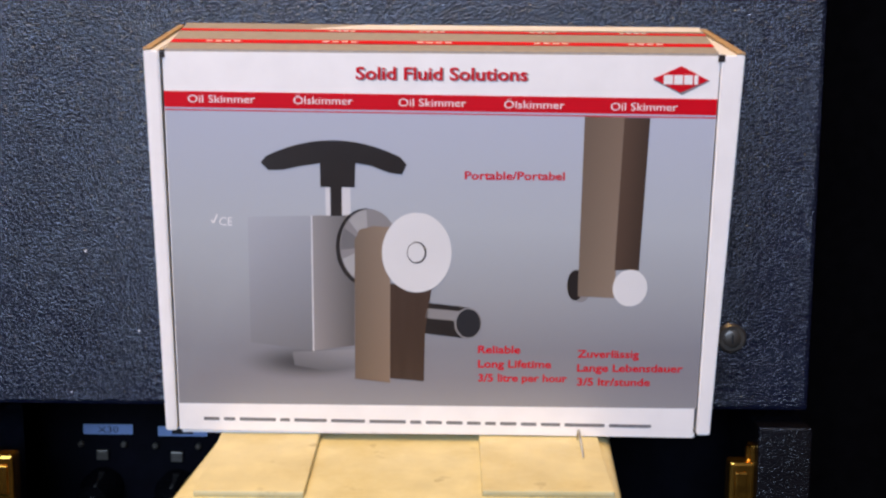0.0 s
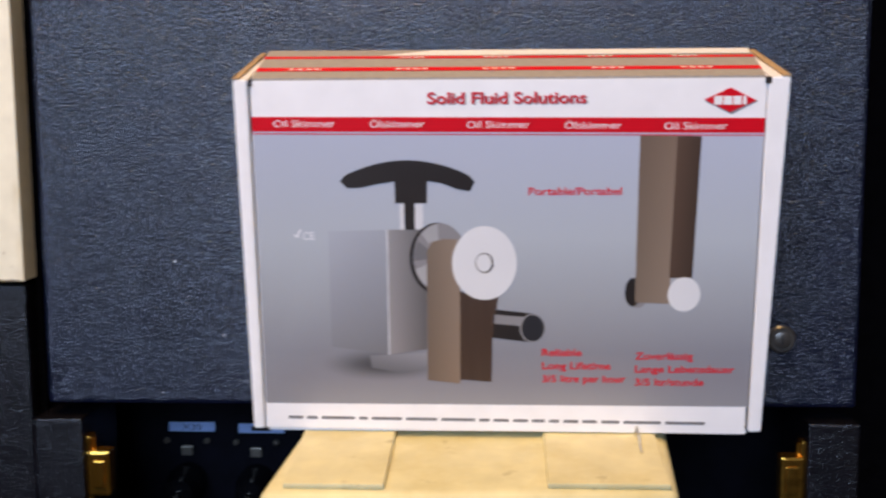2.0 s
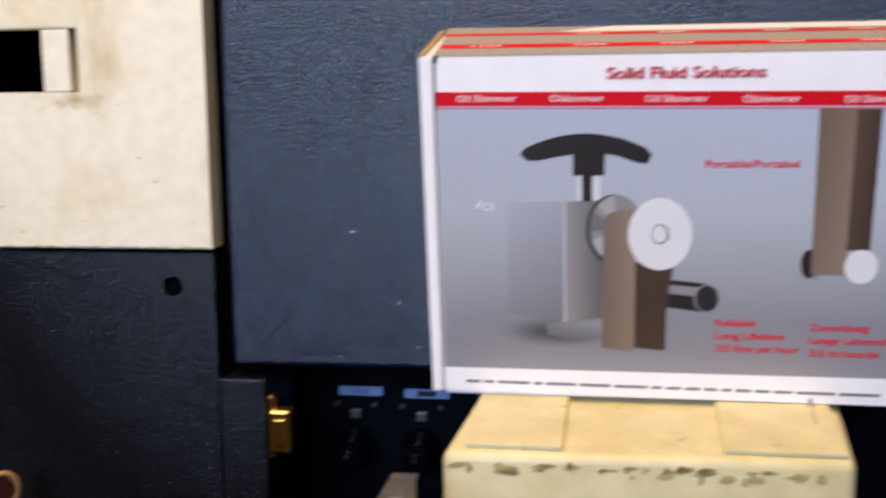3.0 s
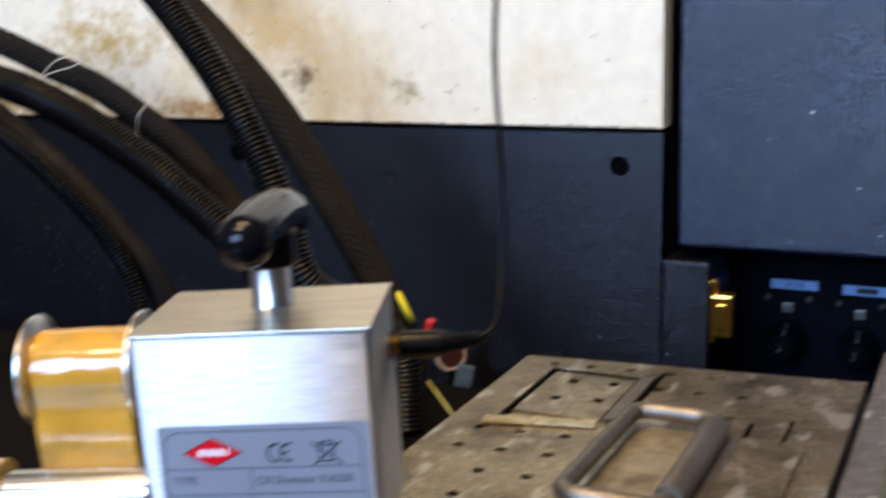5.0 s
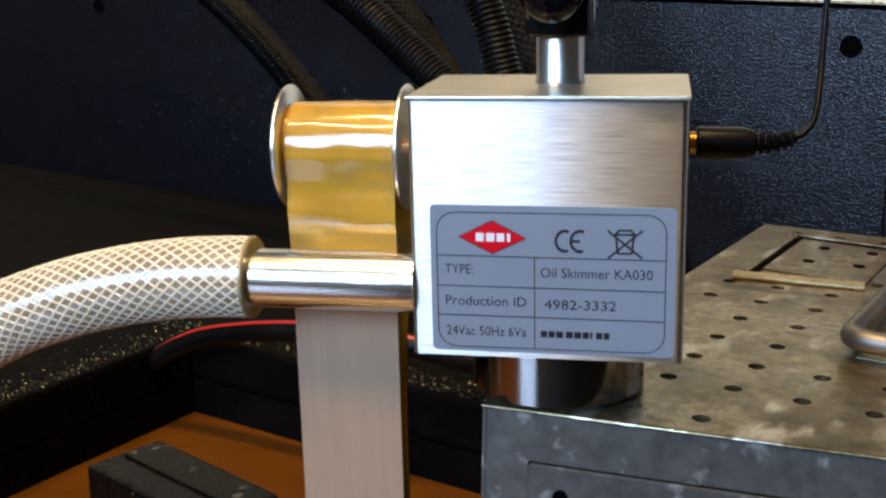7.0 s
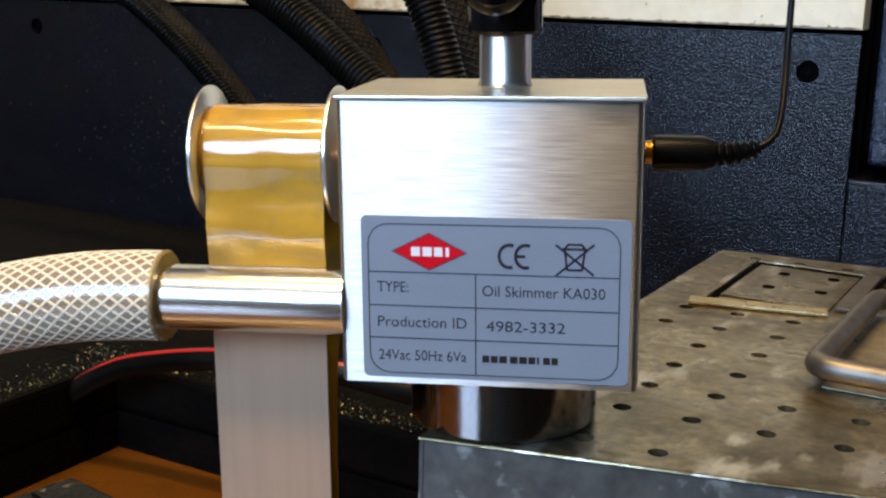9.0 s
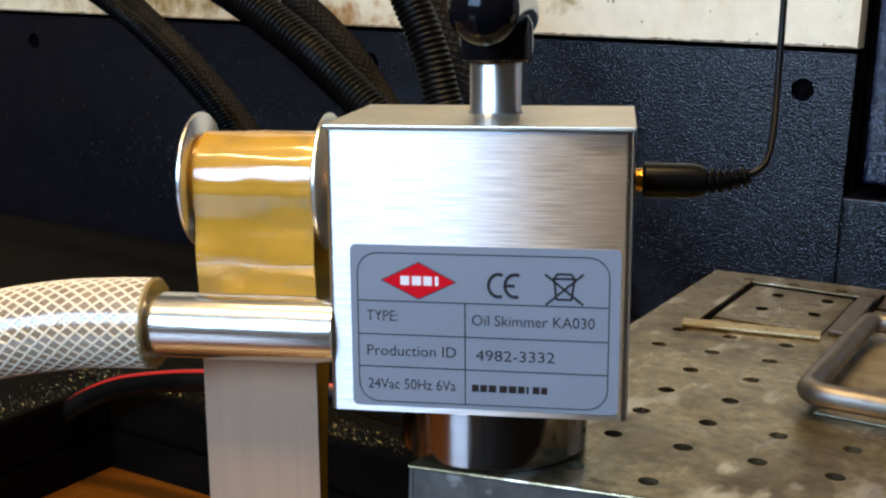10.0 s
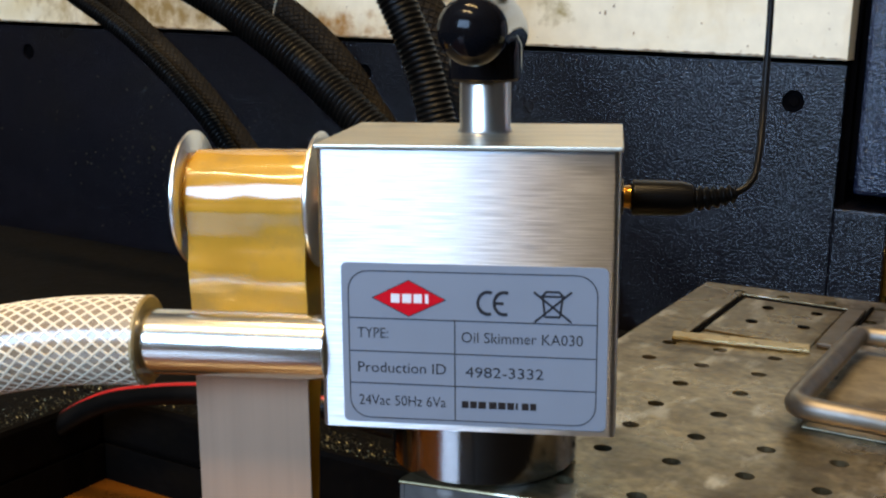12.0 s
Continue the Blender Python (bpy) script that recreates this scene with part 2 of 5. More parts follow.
HOUSINGSIDE = gradient_ink("housing_side_ink", (0.29, 0.265, 0.265), (0.29, 0.28, 0.285), 0.045, 0.125, across=(0.0747, 0.0965, 1.0, 0.42))
INKFOOT = gradient_ink("pictured_foot_ink", (0.15, 0.15, 0.165), (0.27, 0.27, 0.29), 0.038, 0.049, across=(0.063, 0.097, 0.75, 1.0))
BELTFRONT = gradient_ink("belt_front_ink", (0.22, 0.15, 0.108), (0.25, 0.18, 0.135), 0.03, 0.118, across=(0.0973, 0.1164, 0.74, 1.15))
STRAPFRONT = gradient_ink("strap_front_ink", (0.25, 0.18, 0.135), (0.19, 0.125, 0.09), 0.08, 0.178, across=(0.2172, 0.2380, 0.80, 1.12))
STRAPBACK = gradient_ink("strap_back_ink", (0.07, 0.04, 0.028), (0.085, 0.046, 0.03), 0.09, 0.178, across=(0.2370, 0.2510, 1.25, 0.70))


def smudge_and_dim(m, at, size, tint, seed):
    """A smear of ragged outline at one place of a painted panel: oil, with dimmer light painted into the left one."""
    N, L = m.node_tree.nodes, m.node_tree.links
    p = N["Principled BSDF"]
    below = p.inputs["Base Color"].links[0].from_socket
    tc = N.new("ShaderNodeTexCoord")
    mp = N.new("ShaderNodeMapping")
    mp.inputs["Location"].default_value = (-at[0] / size[0], 0, -at[1] / size[1])
    mp.inputs["Scale"].default_value = (1 / size[0], 0, 1 / size[1])
    L.new(tc.outputs["Object"], mp.inputs[0])
    far = N.new("ShaderNodeVectorMath")
    far.operation = "LENGTH"
    L.new(mp.outputs[0], far.inputs[0])
    fall = N.new("ShaderNodeMapRange")
    fall.inputs[3].default_value, fall.inputs[4].default_value = 0.34, -0.12
    L.new(far.outputs["Value"], fall.inputs[0])
    rag = N.new("ShaderNodeTexNoise")
    rag.noise_dimensions = "4D"
    rag.inputs["W"].default_value = seed
    rag.inputs["Scale"].default_value = 75
    rag.inputs["Detail"].default_value = 6
    rag.inputs["Roughness"].default_value = 0.66
    L.new(tc.outputs["Object"], rag.inputs[0])
    add = N.new("ShaderNodeMath")
    L.new(fall.outputs[0], add.inputs[0])
    L.new(rag.outputs[0], add.inputs[1])
    cut = N.new("ShaderNodeMapRange")
    cut.inputs[1].default_value, cut.inputs[2].default_value = 0.60, 0.86
    L.new(add.outputs[0], cut.inputs[0])
    mix = N.new("ShaderNodeMixRGB")
    mix.inputs[2].default_value = (*tint, 1)
    L.new(cut.outputs[0], mix.inputs[0])
    L.new(below, mix.inputs[1])
    L.new(mix.outputs[0], p.inputs["Base Color"])


# The last, widest smear is brown stain plus painted dimness at the left end.
for at, size, tint in (((-0.676, 0.136), (0.036, 0.030), (0.17, 0.11, 0.045)), ((-0.582, 0.128), (0.026, 0.026), (0.34, 0.27, 0.11)),
                       ((-0.79, 0.110), (0.14, 0.026), (0.40, 0.20, 0.05)), ((-0.70, 0.175), (0.13, 0.06), (0.70, 0.56, 0.30)),
                       ((-0.474, 0.210), (0.06, 0.014), (0.48, 0.36, 0.17)), ((-0.88, 0.17), (0.16, 0.06), (0.50, 0.35, 0.14)), ((-0.98, 0.118), (0.30, 0.050), (0.36, 0.26, 0.11))):
    smudge_and_dim(CREAM, at, size, tint, 20 * at[0])


# ---- mesh helpers ----
def thing(name, m, label, category, group="", kind=""):
    ob = new(name)
    ob.matrix_world = m
    ob.empty_display_size = 0.01
    return tagged(ob, label, category, group, kind)


def part(name, bm, mat, parent=None, label="", smooth=False):
    bmesh.ops.recalc_face_normals(bm, faces=bm.faces)
    me = bpy.data.meshes.new(name)
    bm.to_mesh(me)
    bm.free()
    me.materials.append(mat)
    if smooth:
        me.shade_smooth()
        me.set_sharp_from_angle(angle=radians(40))
    ob = new(name, me)
    if parent:
        ob.parent = parent
    if label:
        ob["label"] = label
    return ob


def solo(name, bm, mat, label, category, group="", kind="", smooth=False, m=None):
    ob = part(name, bm, mat, None, "", smooth)
    if m is not None:
        ob.matrix_world = m
    return tagged(ob, label, category, group, kind)


def box(x0, x1, y0, y1, z0, z1, bevel=0.0, seg=2, bm=None):
    own = bmesh.new()
    vs = [own.verts.new((x, y, z)) for x in (x0, x1) for y in (y0, y1) for z in (z0, z1)]
    for f in ((0, 1, 3, 2), (4, 6, 7, 5), (0, 4, 5, 1), (2, 3, 7, 6), (0, 2, 6, 4), (1, 5, 7, 3)):
        own.faces.new([vs[i] for i in f])
    if bevel:
        bmesh.ops.bevel(own, geom=own.edges[:], offset=bevel, segments=seg, affect="EDGES", profile=0.6)
    if bm is None:
        return own
    me = bpy.data.meshes.new("t")
    own.to_mesh(me)
    own.free()
    bm.from_mesh(me)
    bpy.data.meshes.remove(me)
    return bm


def lathe(profile, axis="z", at=(0, 0, 0), n=40, bm=None):
    """Turns (radius, height) pairs about an axis."""
    bm = bm or bmesh.new()
    rings = []
    for r, h in profile:
        ring = []
        for k in range(n):
            a = 2 * math.pi * k / n
            u, v = r * math.cos(a), r * math.sin(a)
            p = {"z": (u, v, h), "x": (h, u, v), "y": (v, h, u)}[axis]
            ring.append(bm.verts.new((p[0] + at[0], p[1] + at[1], p[2] + at[2])))
        rings.append(ring)
    for a, b in zip(rings, rings[1:]):
        for k in range(n):
            bm.faces.new((a[k], a[(k + 1) % n], b[(k + 1) % n], b[k]))
    for ring in (rings[0], rings[-1]):
        bm.faces.new(ring)
    return bm


def smooth_path(pts, count):
    """Catmull-Rom through the points, evenly sampled."""
    P = [Vector(p) for p in pts]
    P = [2 * P[0] - P[1], *P, 2 * P[-1] - P[-2]]
    out = []
    for k in range(1, len(P) - 2):
        for s in range(24):
            t = s / 24
            a, b, c, d = P[k - 1:k + 3]
            out.append(0.5 * (2 * b + (c - a) * t + (2 * a - 5 * b + 4 * c - d) * t * t + (3 * b - a - 3 * c + d) * t ** 3))
    out.append(P[-2])
    run = [0.0]
    for a, b in zip(out, out[1:]):
        run.append(run[-1] + (b - a).length)
    res, k = [], 0
    for i in range(count):
        want = run[-1] * i / (count - 1)
        while k < len(run) - 2 and run[k + 1] < want:
            k += 1
        f = (want - run[k]) / max(1e-9, run[k + 1] - run[k])
        res.append(out[k].lerp(out[k + 1], min(1, max(0, f))))
    return res, run[-1]


def frames_along(path):
    """A pair of cross vectors for each point of a path, without twist."""
    out, u = [], None
    for i, p in enumerate(path):
        d = (path[min(i + 1, len(path) - 1)] - path[max(i - 1, 0)]).normalized()
        if u is None:
            u = d.orthogonal().normalized()
        u = (u - d * u.dot(d)).normalized()
        out.append((u, d.cross(u)))
    return out


def sweep(pts, radius, count=60, n=14, bm=None, squash=(1, 1)):
    """A tube along a smooth path; radius may be a function of the length run."""
    bm = bm or bmesh.new()
    path, length = smooth_path(pts, count)
    rings = []
    for i, (p, (u, v)) in enumerate(zip(path, frames_along(path))):
        r = radius(length * i / (count - 1)) if callable(radius) else radius
        rings.append([bm.verts.new(p + r * (squash[0] * math.cos(2 * math.pi * k / n) * u + squash[1] * math.sin(2 * math.pi * k / n) * v)) for k in range(n)])
    for a, b in zip(rings, rings[1:]):
        for k in range(n):
            bm.faces.new((a[k], a[(k + 1) % n], b[(k + 1) % n], b[k]))
    bm.faces.new(rings[0])
    bm.faces.new(rings[-1])
    return bm


def flat(points, y, thick=0.0001, bm=None):
    """A thin printed shape on a face that looks along -y: points are (x, z)."""
    bm = bm or bmesh.new()
    front = [bm.verts.new((x, y - thick, z)) for x, z in points]
    back = [bm.verts.new((x, y, z)) for x, z in points]
    bm.faces.new(front)
    n = len(points)
    for k in range(n):
        bm.faces.new((front[k], front[(k + 1) % n], back[(k + 1) % n], back[k]))
    return bm


def oval(cx, cz, rx, rz, n=40):
    return [(cx + rx * math.cos(2 * math.pi * k / n), cz + rz * math.sin(2 * math.pi * k / n)) for k in range(n)]


def rounded(x0, x1, z0, z1, r, n=6):
    pts = []
    for cx, cz, a0 in ((x1 - r, z1 - r, 0), (x0 + r, z1 - r, 90), (x0 + r, z0 + r, 180), (x1 - r, z0 + r, 270)):
        pts += [(cx + r * math.cos(radians(a0 + 90 * k / n)), cz + r * math.sin(radians(a0 + 90 * k / n))) for k in range(n + 1)]
    return pts


def lettering(words, x0, x1, z, y, mat, parent, name="lettering", height=None, bold=0.0):
    """Words in the built-in font from x0 to x1 on the base line z, on a face that looks along -y."""
    cu = bpy.data.curves.new("t", "FONT")
    cu.body, cu.size, cu.offset, cu.resolution_u = words, 1.0, bold, 3
    tmp = new("t", cu)
    bpy.context.view_layer.update()
    me = bpy.data.meshes.new_from_object(tmp.evaluated_get(bpy.context.evaluated_depsgraph_get()))
    bpy.data.objects.remove(tmp)
    xs = [v.co.x for v in me.vertices]
    sx = (x1 - x0) / (max(xs) - min(xs))
    sz = height / 0.73 if height else sx
    low = min(xs)
    for v in me.vertices:
        v.co = (x0 + (v.co.x - low) * sx, y, z + v.co.y * sz)
    me.name = name
    me.materials.clear()
    me.materials.append(mat)
    ob = new(name, me)
    ob.parent = parent
    return ob


# ---- the large structure ----
WALL = 0.827


def panel_with_holes(name, x0, x1, z0, z1, y, holes, r, mat, label):
    """A thick sheet-metal cover with round holes sunk into it."""
    bm = bmesh.new()
    cuts = sorted({x0, x1, *[h - 0.03 for h, _ in holes], *[h + 0.03 for h, _ in holes]})
    rows = [z0, min(h for _, h in holes) - 0.018, max(h for _, h in holes) + 0.018, z1]
    n = 24
    for xa, xb in zip(cuts, cuts[1:]):
        for za, zb in zip(rows, rows[1:]):
            hit = [h for h in holes if xa < h[0] < xb and za < h[1] < zb]
            if not hit:
                bm.faces.new([bm.verts.new((x, y, z)) for x, z in ((xa, za), (xb, za), (xb, zb), (xa, zb))])
                continue
            hx, hz = hit[0]
            outer, inner, deep = [], [], []
            for k in range(n):
                a = 2 * math.pi * (k + 0.5) / n
                c, s = math.cos(a), math.sin(a)
                f = min((xb - hx if c > 0 else hx - xa) / abs(c), (zb - hz if s > 0 else hz - za) / abs(s))
                outer.append(bm.verts.new((hx + c * f, y, hz + s * f)))
                inner.append(bm.verts.new((hx + c * r, y, hz + s * r)))
                deep.append(bm.verts.new((hx + c * r, y + 0.008, hz + s * r)))
            for k in range(n):
                j = (k + 1) % n
                bm.faces.new((outer[k], outer[j], inner[j], inner[k]))
                bm.faces.new((inner[k], inner[j], deep[j], deep[k]))
            bm.faces.new(deep)
            for cx in (xa, xb):
                for cz in (za, zb):
                    turn = (math.atan2(cz - hz, cx - hx) / (2 * math.pi) * n - 0.5) % n
                    k = int(turn)
                    bm.faces.new((bm.verts.new((cx, y, cz)), outer[k], outer[(k + 1) % n]))
    bmesh.ops.remove_doubles(bm, verts=bm.verts, dist=0.00002)
    box(x0, x1, y + 0.0085, y + 0.02, z0, z1, bm=bm)
    for xa, xb, za, zb in ((x0 - 0.0005, x0 + 0.0012, z0, z1), (x1 - 0.0012, x1 + 0.0005, z0, z1), (x0, x1, z1 - 0.0012, z1 + 0.0005)):
        box(xa, xb, y + 0.0006, y + 0.0086, za, zb, bm=bm)
    return solo(name, bm, mat, label, "panel", kind="structure")


BOLT_HOLES = [(-1.135, 0.0737), (-0.7476, 0.0736), (-0.4049, 0.0733)]
cover_low = panel_with_holes("wall_lower_cover", -1.9, -0.3733, -0.5, 0.0978, WALL, BOLT_HOLES, 0.0075, GREY,
                 "charcoal pebbled machine cover with round bolt holes")
# Black discs blacken the hole bottoms in place of real shade.
for hx, hz in BOLT_HOLES:
    part("bolt_hole_shade", lathe([(0.0073, WALL + 0.003), (0.0073, WALL + 0.0078)], "y", (hx, 0, hz), 24), BLACK, cover_low, "black disc for the shade in the bolt hole")
    part("bolt", lathe([(0.0036, WALL + 0.0018), (0.0042, WALL + 0.0030)], "y", (hx, 0, hz), 6), BLACK, cover_low)
bm = box(-1.9, -0.468, WALL - 0.002, WALL + 0.02, 0.1020, 0.2165)
box(-0.468, -0.3724, WALL - 0.002, WALL + 0.02, 0.1020, 0.75, bm=bm)
bmesh.ops.remove_doubles(bm, verts=bm.verts, dist=0.00001)
solo("wall_upper_cover", bm, CREAM, "cream painted machine panel with oily brown stains", "panel", kind="structure")
solo("wall_top_cover", box(-1.9, -0.468, WALL - 0.002, WALL + 0.02, 0.262, 0.75, 0.002), CREAM,
     "cream painted panel above the vent slots", "panel", kind="structure")
rng = random.Random(9)


def dirt_line(x0, x1, z, y, up, label):
    """A ragged line of grime along an edge."""
    bm = bmesh.new()
    n = int((x1 - x0) / 0.0025)
    lo = [bm.verts.new((x0 + (x1 - x0) * k / n, y, z)) for k in range(n + 1)]
    hi = [bm.verts.new((x0 + (x1 - x0) * k / n, y, z + up * (0.25 + 0.9 * rng.random() ** 2))) for k in range(n + 1)]
    for k in range(n):
        bm.faces.new((lo[k], lo[k + 1], hi[k + 1], hi[k]))
    return solo("grime_line", bm, EDGEGRIME, label, "grime", kind="stuff")


dirt_line(-1.6, -0.3730, 0.1023, WALL - 0.0023, 0.0013, "brown grime along the panel's lower edge")
slat = solo("vent_slat", box(-0.0105, 0.0105, WALL - 0.0015, WALL + 0.018, 0.2169, 0.2617, 0.0012), CREAM,
            "cream painted slat between dark vent slots", "slat", "slats of the vent")
for k in range(1, 9):
    copy_thing(slat, pose(-0.4855 - 0.066 * k - (0.006 if k % 2 else 0), 0, 0))
slat.location.x = -0.4855
solo("wall_blue_door", box(-0.3624, 0.1965, WALL + 0.006, WALL + 0.030, 0.0141, 0.8, 0.003), BLUE,
     "dark navy pebbled cabinet door, slightly glossy", "door", kind="structure")
# Black sheets stand for the shade behind the covers and beside the door.
solo("wall_backing", box(-2.0, 0.9, 0.99, 1.02, -0.5, 0.9), BLACK, "backing coloured black for the unlit void behind the covers", "wall", kind="structure")
solo("wall_recess_side", box(-0.3745, -0.3700, WALL + 0.021, 0.99, -0.5, 0.8), BLACK, "recess side coloured black for shade", "wall", kind="structure")
solo("wall_gap_shade", box(-0.3698, -0.3450, WALL + 0.031, WALL + 0.035, 0.02, 0.8), BLACK, "black sheet for the shade in the gap beside the door", "wall", kind="structure")
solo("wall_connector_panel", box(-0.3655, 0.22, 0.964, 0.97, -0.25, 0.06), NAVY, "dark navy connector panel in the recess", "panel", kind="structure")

# machine bed and oil tank
bed = bmesh.new()
box(-1.9, -0.3865, 0.424, 0.684, -0.085, -0.060, 0.003, bm=bed)
box(-1.9, -0.3865, 0.6845, 0.826, -0.145, -0.120, bm=bed)
solo("bed", bed, GRIME, "oily black machine bed behind the tank", "machine bed", kind="structure")
solo("bed_side", box(-1.9, -0.6320, -0.5, 0.4236, -0.085, -0.060, 0.003), GRIME, "oily black ledge of the tank", "machine bed", kind="structure")
solo("tank_wall_back", box(-0.6320, -0.3850, 0.424, 0.43, -0.30, -0.0855), GRIME, "black tank wall wet with oil", "tank wall", kind="structure")
solo("tank_wall_side", box(-0.6385, -0.6321, -0.5, 0.4236, -0.30, -0.0855), GRIME, "black side wall of the oil tank", "tank wall", kind="structure")
solo("oil_surface", box(-0.6318, -0.3862, -0.5, 0.4237, -0.2, -0.104), OIL, "still brown coolant oil in the tank", "oil", kind="structure")
solo("bed_front", box(-0.18, 0.9, -0.5, 0.4235, -0.30, -0.262), GRIME, "black machine bed under the cream block", "machine bed", kind="structure")
solo("bed_right", box(-0.384, 0.9, 0.4238, 0.99, -0.30, -0.262), GRIME, "black machine bed under the cream block", "machine bed", kind="structure")

# unseen workshop shell, added round the machine to shape fill and reflections
solo("machine_base", box(-1.9, 0.9, -0.5, 0.99, -1.0, -0.3015, 0.01), GRIME, "dark steel base of the machine", "machine base", kind="structure")
solo("floor", box(-4, 4, -2.35, 1.6, -1.05, -1.0), CONCRETE, "grey concrete workshop floor", "floor", kind="structure")
solo("ceiling", box(-4, 4, -2.35, 1.6, 2.4, 2.45), CEILING, "unseen pale ceiling added to brighten reflections", "ceiling", kind="structure")
solo("wall_north", box(-4, 4, 1.55, 1.6, -1.0, 2.4), PLASTER, "unseen added workshop wall behind the machine", "wall", kind="structure")
solo("wall_east", box(3.95, 4, -2.35, 1.55, -1.0, 2.4), PLASTER, "unseen added workshop wall", "wall", kind="structure")
solo("wall_west", box(-4, -3.95, -2.35, 1.55, -1.0, 2.4), PLASTER, "unseen added workshop wall", "wall", kind="structure")
south = bmesh.new()
for x0, x1, z0, z1 in ((-3.95, -1.53, -1.0, 2.4), (0.31, 3.95, -1.0, 2.4), (-1.53, 0.31, -1.0, 0.58), (-1.53, 0.31, 1.72, 2.4)):
    box(x0, x1, -2.35, -2.25, z0, z1, bm=south)
solo("wall_south", south, PLASTER, "unseen added workshop wall with a window opening", "wall", kind="structure")
window = thing("window_1", pose(-0.61, -2.30, 1.15), "workshop window with a dark metal frame", "window", kind="structure")
for x0, x1, z0, z1 in ((-0.92, 0.92, 0.55, 0.57), (-0.92, 0.92, -0.57, -0.55), (-0.92, -0.90, -0.55, 0.55), (0.90, 0.92, -0.55, 0.55)):
    part("window_frame", box(x0, x1, -0.05, 0.05, z0, z1, 0.004), ROD, window)
for ly in (0.05, -1.0):
    lamp = thing("ceiling_light", pose(-0.45, ly, 2.40), "long ceiling light fitting with a metal housing", "ceiling light", "ceiling lights")
    part("housing", box(-0.63, 0.63, -0.08, 0.08, -0.10, 0.0, 0.01), CARD, lamp)

# ---- the perforated plate ----
PX0, PX1 = -0.384, -0.205


def front_y(x):
    return 0.296 + 0.25 * (x - PX0)


def back_y(x):
    return 0.586 + 0.09 * (x - PX0)


plate = thing("perforated_plate", pose(0, 0, 0), "oily galvanised steel cover plate with rows of round holes", "cover plate")
hole_x = [-0.3652, -0.3447, -0.3232, -0.3014, -0.2798, -0.2590]
hole_y = [0.3215, 0.351, 0.3752, 0.3995, 0.4255, 0.451, 0.475, 0.498, 0.5215, 0.5525, 0.5785]
xs = [PX0] + [(a + b) / 2 for a, b in zip(hole_x, hole_x[1:])] + [-0.248, -0.226, PX1]
xs[1] = -0.3552
ys = [None] + [(a + b) / 2 for a, b in zip(hole_y, hole_y[1:])] + [None]
missing = {(i, j) for i in (3, 4, 5) for j in (3, 4, 5, 6, 7)} | {(0, 0), (0, 1), (0, 2), (0, 3), (0, 4), (0, 7), (1, 7), (2, 7), (3, 8), (0, 8), (0, 9), (4, 0), (5, 0), (3, 0)}
bm = bmesh.new()
for i, (xa, xb) in enumerate(zip(xs, xs[1:])):
    for j in range(len(ys) - 1):
        ya = (lambda x: front_y(x)) if j == 0 else (lambda x, j=j: ys[j])
        yb = (lambda x: back_y(x)) if j == len(ys) - 2 else (lambda x, j=j: ys[j + 1])
        if i >= len(hole_x) or (i, j) in missing:
            bm.faces.new([bm.verts.new(p) for p in ((xa, ya(xa), 0), (xb, ya(xb), 0), (xb, yb(xb), 0), (xa, yb(xa), 0))])
            continue
        hx, hy, r, n = hole_x[i], hole_y[j] + 0.06 * (hole_x[i] + 0.34), 0.0029, 16
        mid = (ya(hx) + yb(hx)) / 2
        outer, inner, deep = [], [], []
        for k in range(n):
            a = 2 * math.pi * k / n
            c, s = math.cos(a), math.sin(a)
            q = 1 / max(abs(c), abs(s))
            x = (xa + xb) / 2 + c * q * (xb - xa) / 2
            f = (s * q + 1) / 2
            outer.append(bm.verts.new((x, ya(x) * (1 - f) + yb(x) * f, 0)))
            inner.append(bm.verts.new((hx + c * r, hy + s * r, -0.0002)))
            deep.append(bm.verts.new((hx + c * r, hy + s * r, -0.004)))
        for k in range(n):
            m = (k + 1) % n
            bm.faces.new((outer[k], outer[m], inner[m], inner[k]))
            bm.faces.new((inner[k], inner[m], deep[m], deep[k]))
bmesh.ops.remove_doubles(bm, verts=bm.verts, dist=0.00002)
part("sheet", bm, PLATE, plate)
# Black sheet below the holes stands for the dark inside the box.
bm = bmesh.new()
vs = [bm.verts.new((x, y, z)) for z in (-0.013, -0.006) for x, y in ((PX0 + 0.004, front_y(PX0) + 0.006), (PX1 - 0.003, front_y(PX1) + 0.006), (PX1 - 0.003, back_y(PX1) - 0.004), (PX0 + 0.004, back_y(PX0) - 0.004))]
bm.faces.new(vs[4:])
bm.faces.new(vs[:4])
part("under_hole_shade", bm, BLACK, plate)


def wall_strip(a, b, z0, z1, thick, inset=0.0):
    """An upright strip from a to b on the plan."""
    d = (Vector(b) - Vector(a)).normalized()
    q = Vector((-d.y, d.x)) * thick
    bm = bmesh.new()
    v = [bm.verts.new((*p, z)) for p in (Vector(a), Vector(b), Vector(b) + q, Vector(a) + q) for z in (z0, z1)]
    for f in ((0, 2, 3, 1), (4, 6, 7, 5), (2, 4, 5, 3), (6, 0, 1, 7), (1, 3, 5, 7), (0, 6, 4, 2)):
        bm.faces.new([v[i] for i in f])
    bmesh.ops.bevel(bm, geom=bm.edges[:], offset=0.0006, segments=2, affect="EDGES")
    return bm


FL, FR = (PX0, front_y(PX0)), (PX1, front_y(PX1))
BL, BR = (PX0, back_y(PX0)), (PX1, back_y(PX1))
part("front_wall", wall_strip(FL, FR, -0.261, -0.0005, 0.002), PLATESIDE, plate, "spangled galvanised front sheet")
part("side_wall", wall_strip(BL, FL, -0.261, -0.0005, 0.002), PLATESIDE, plate)
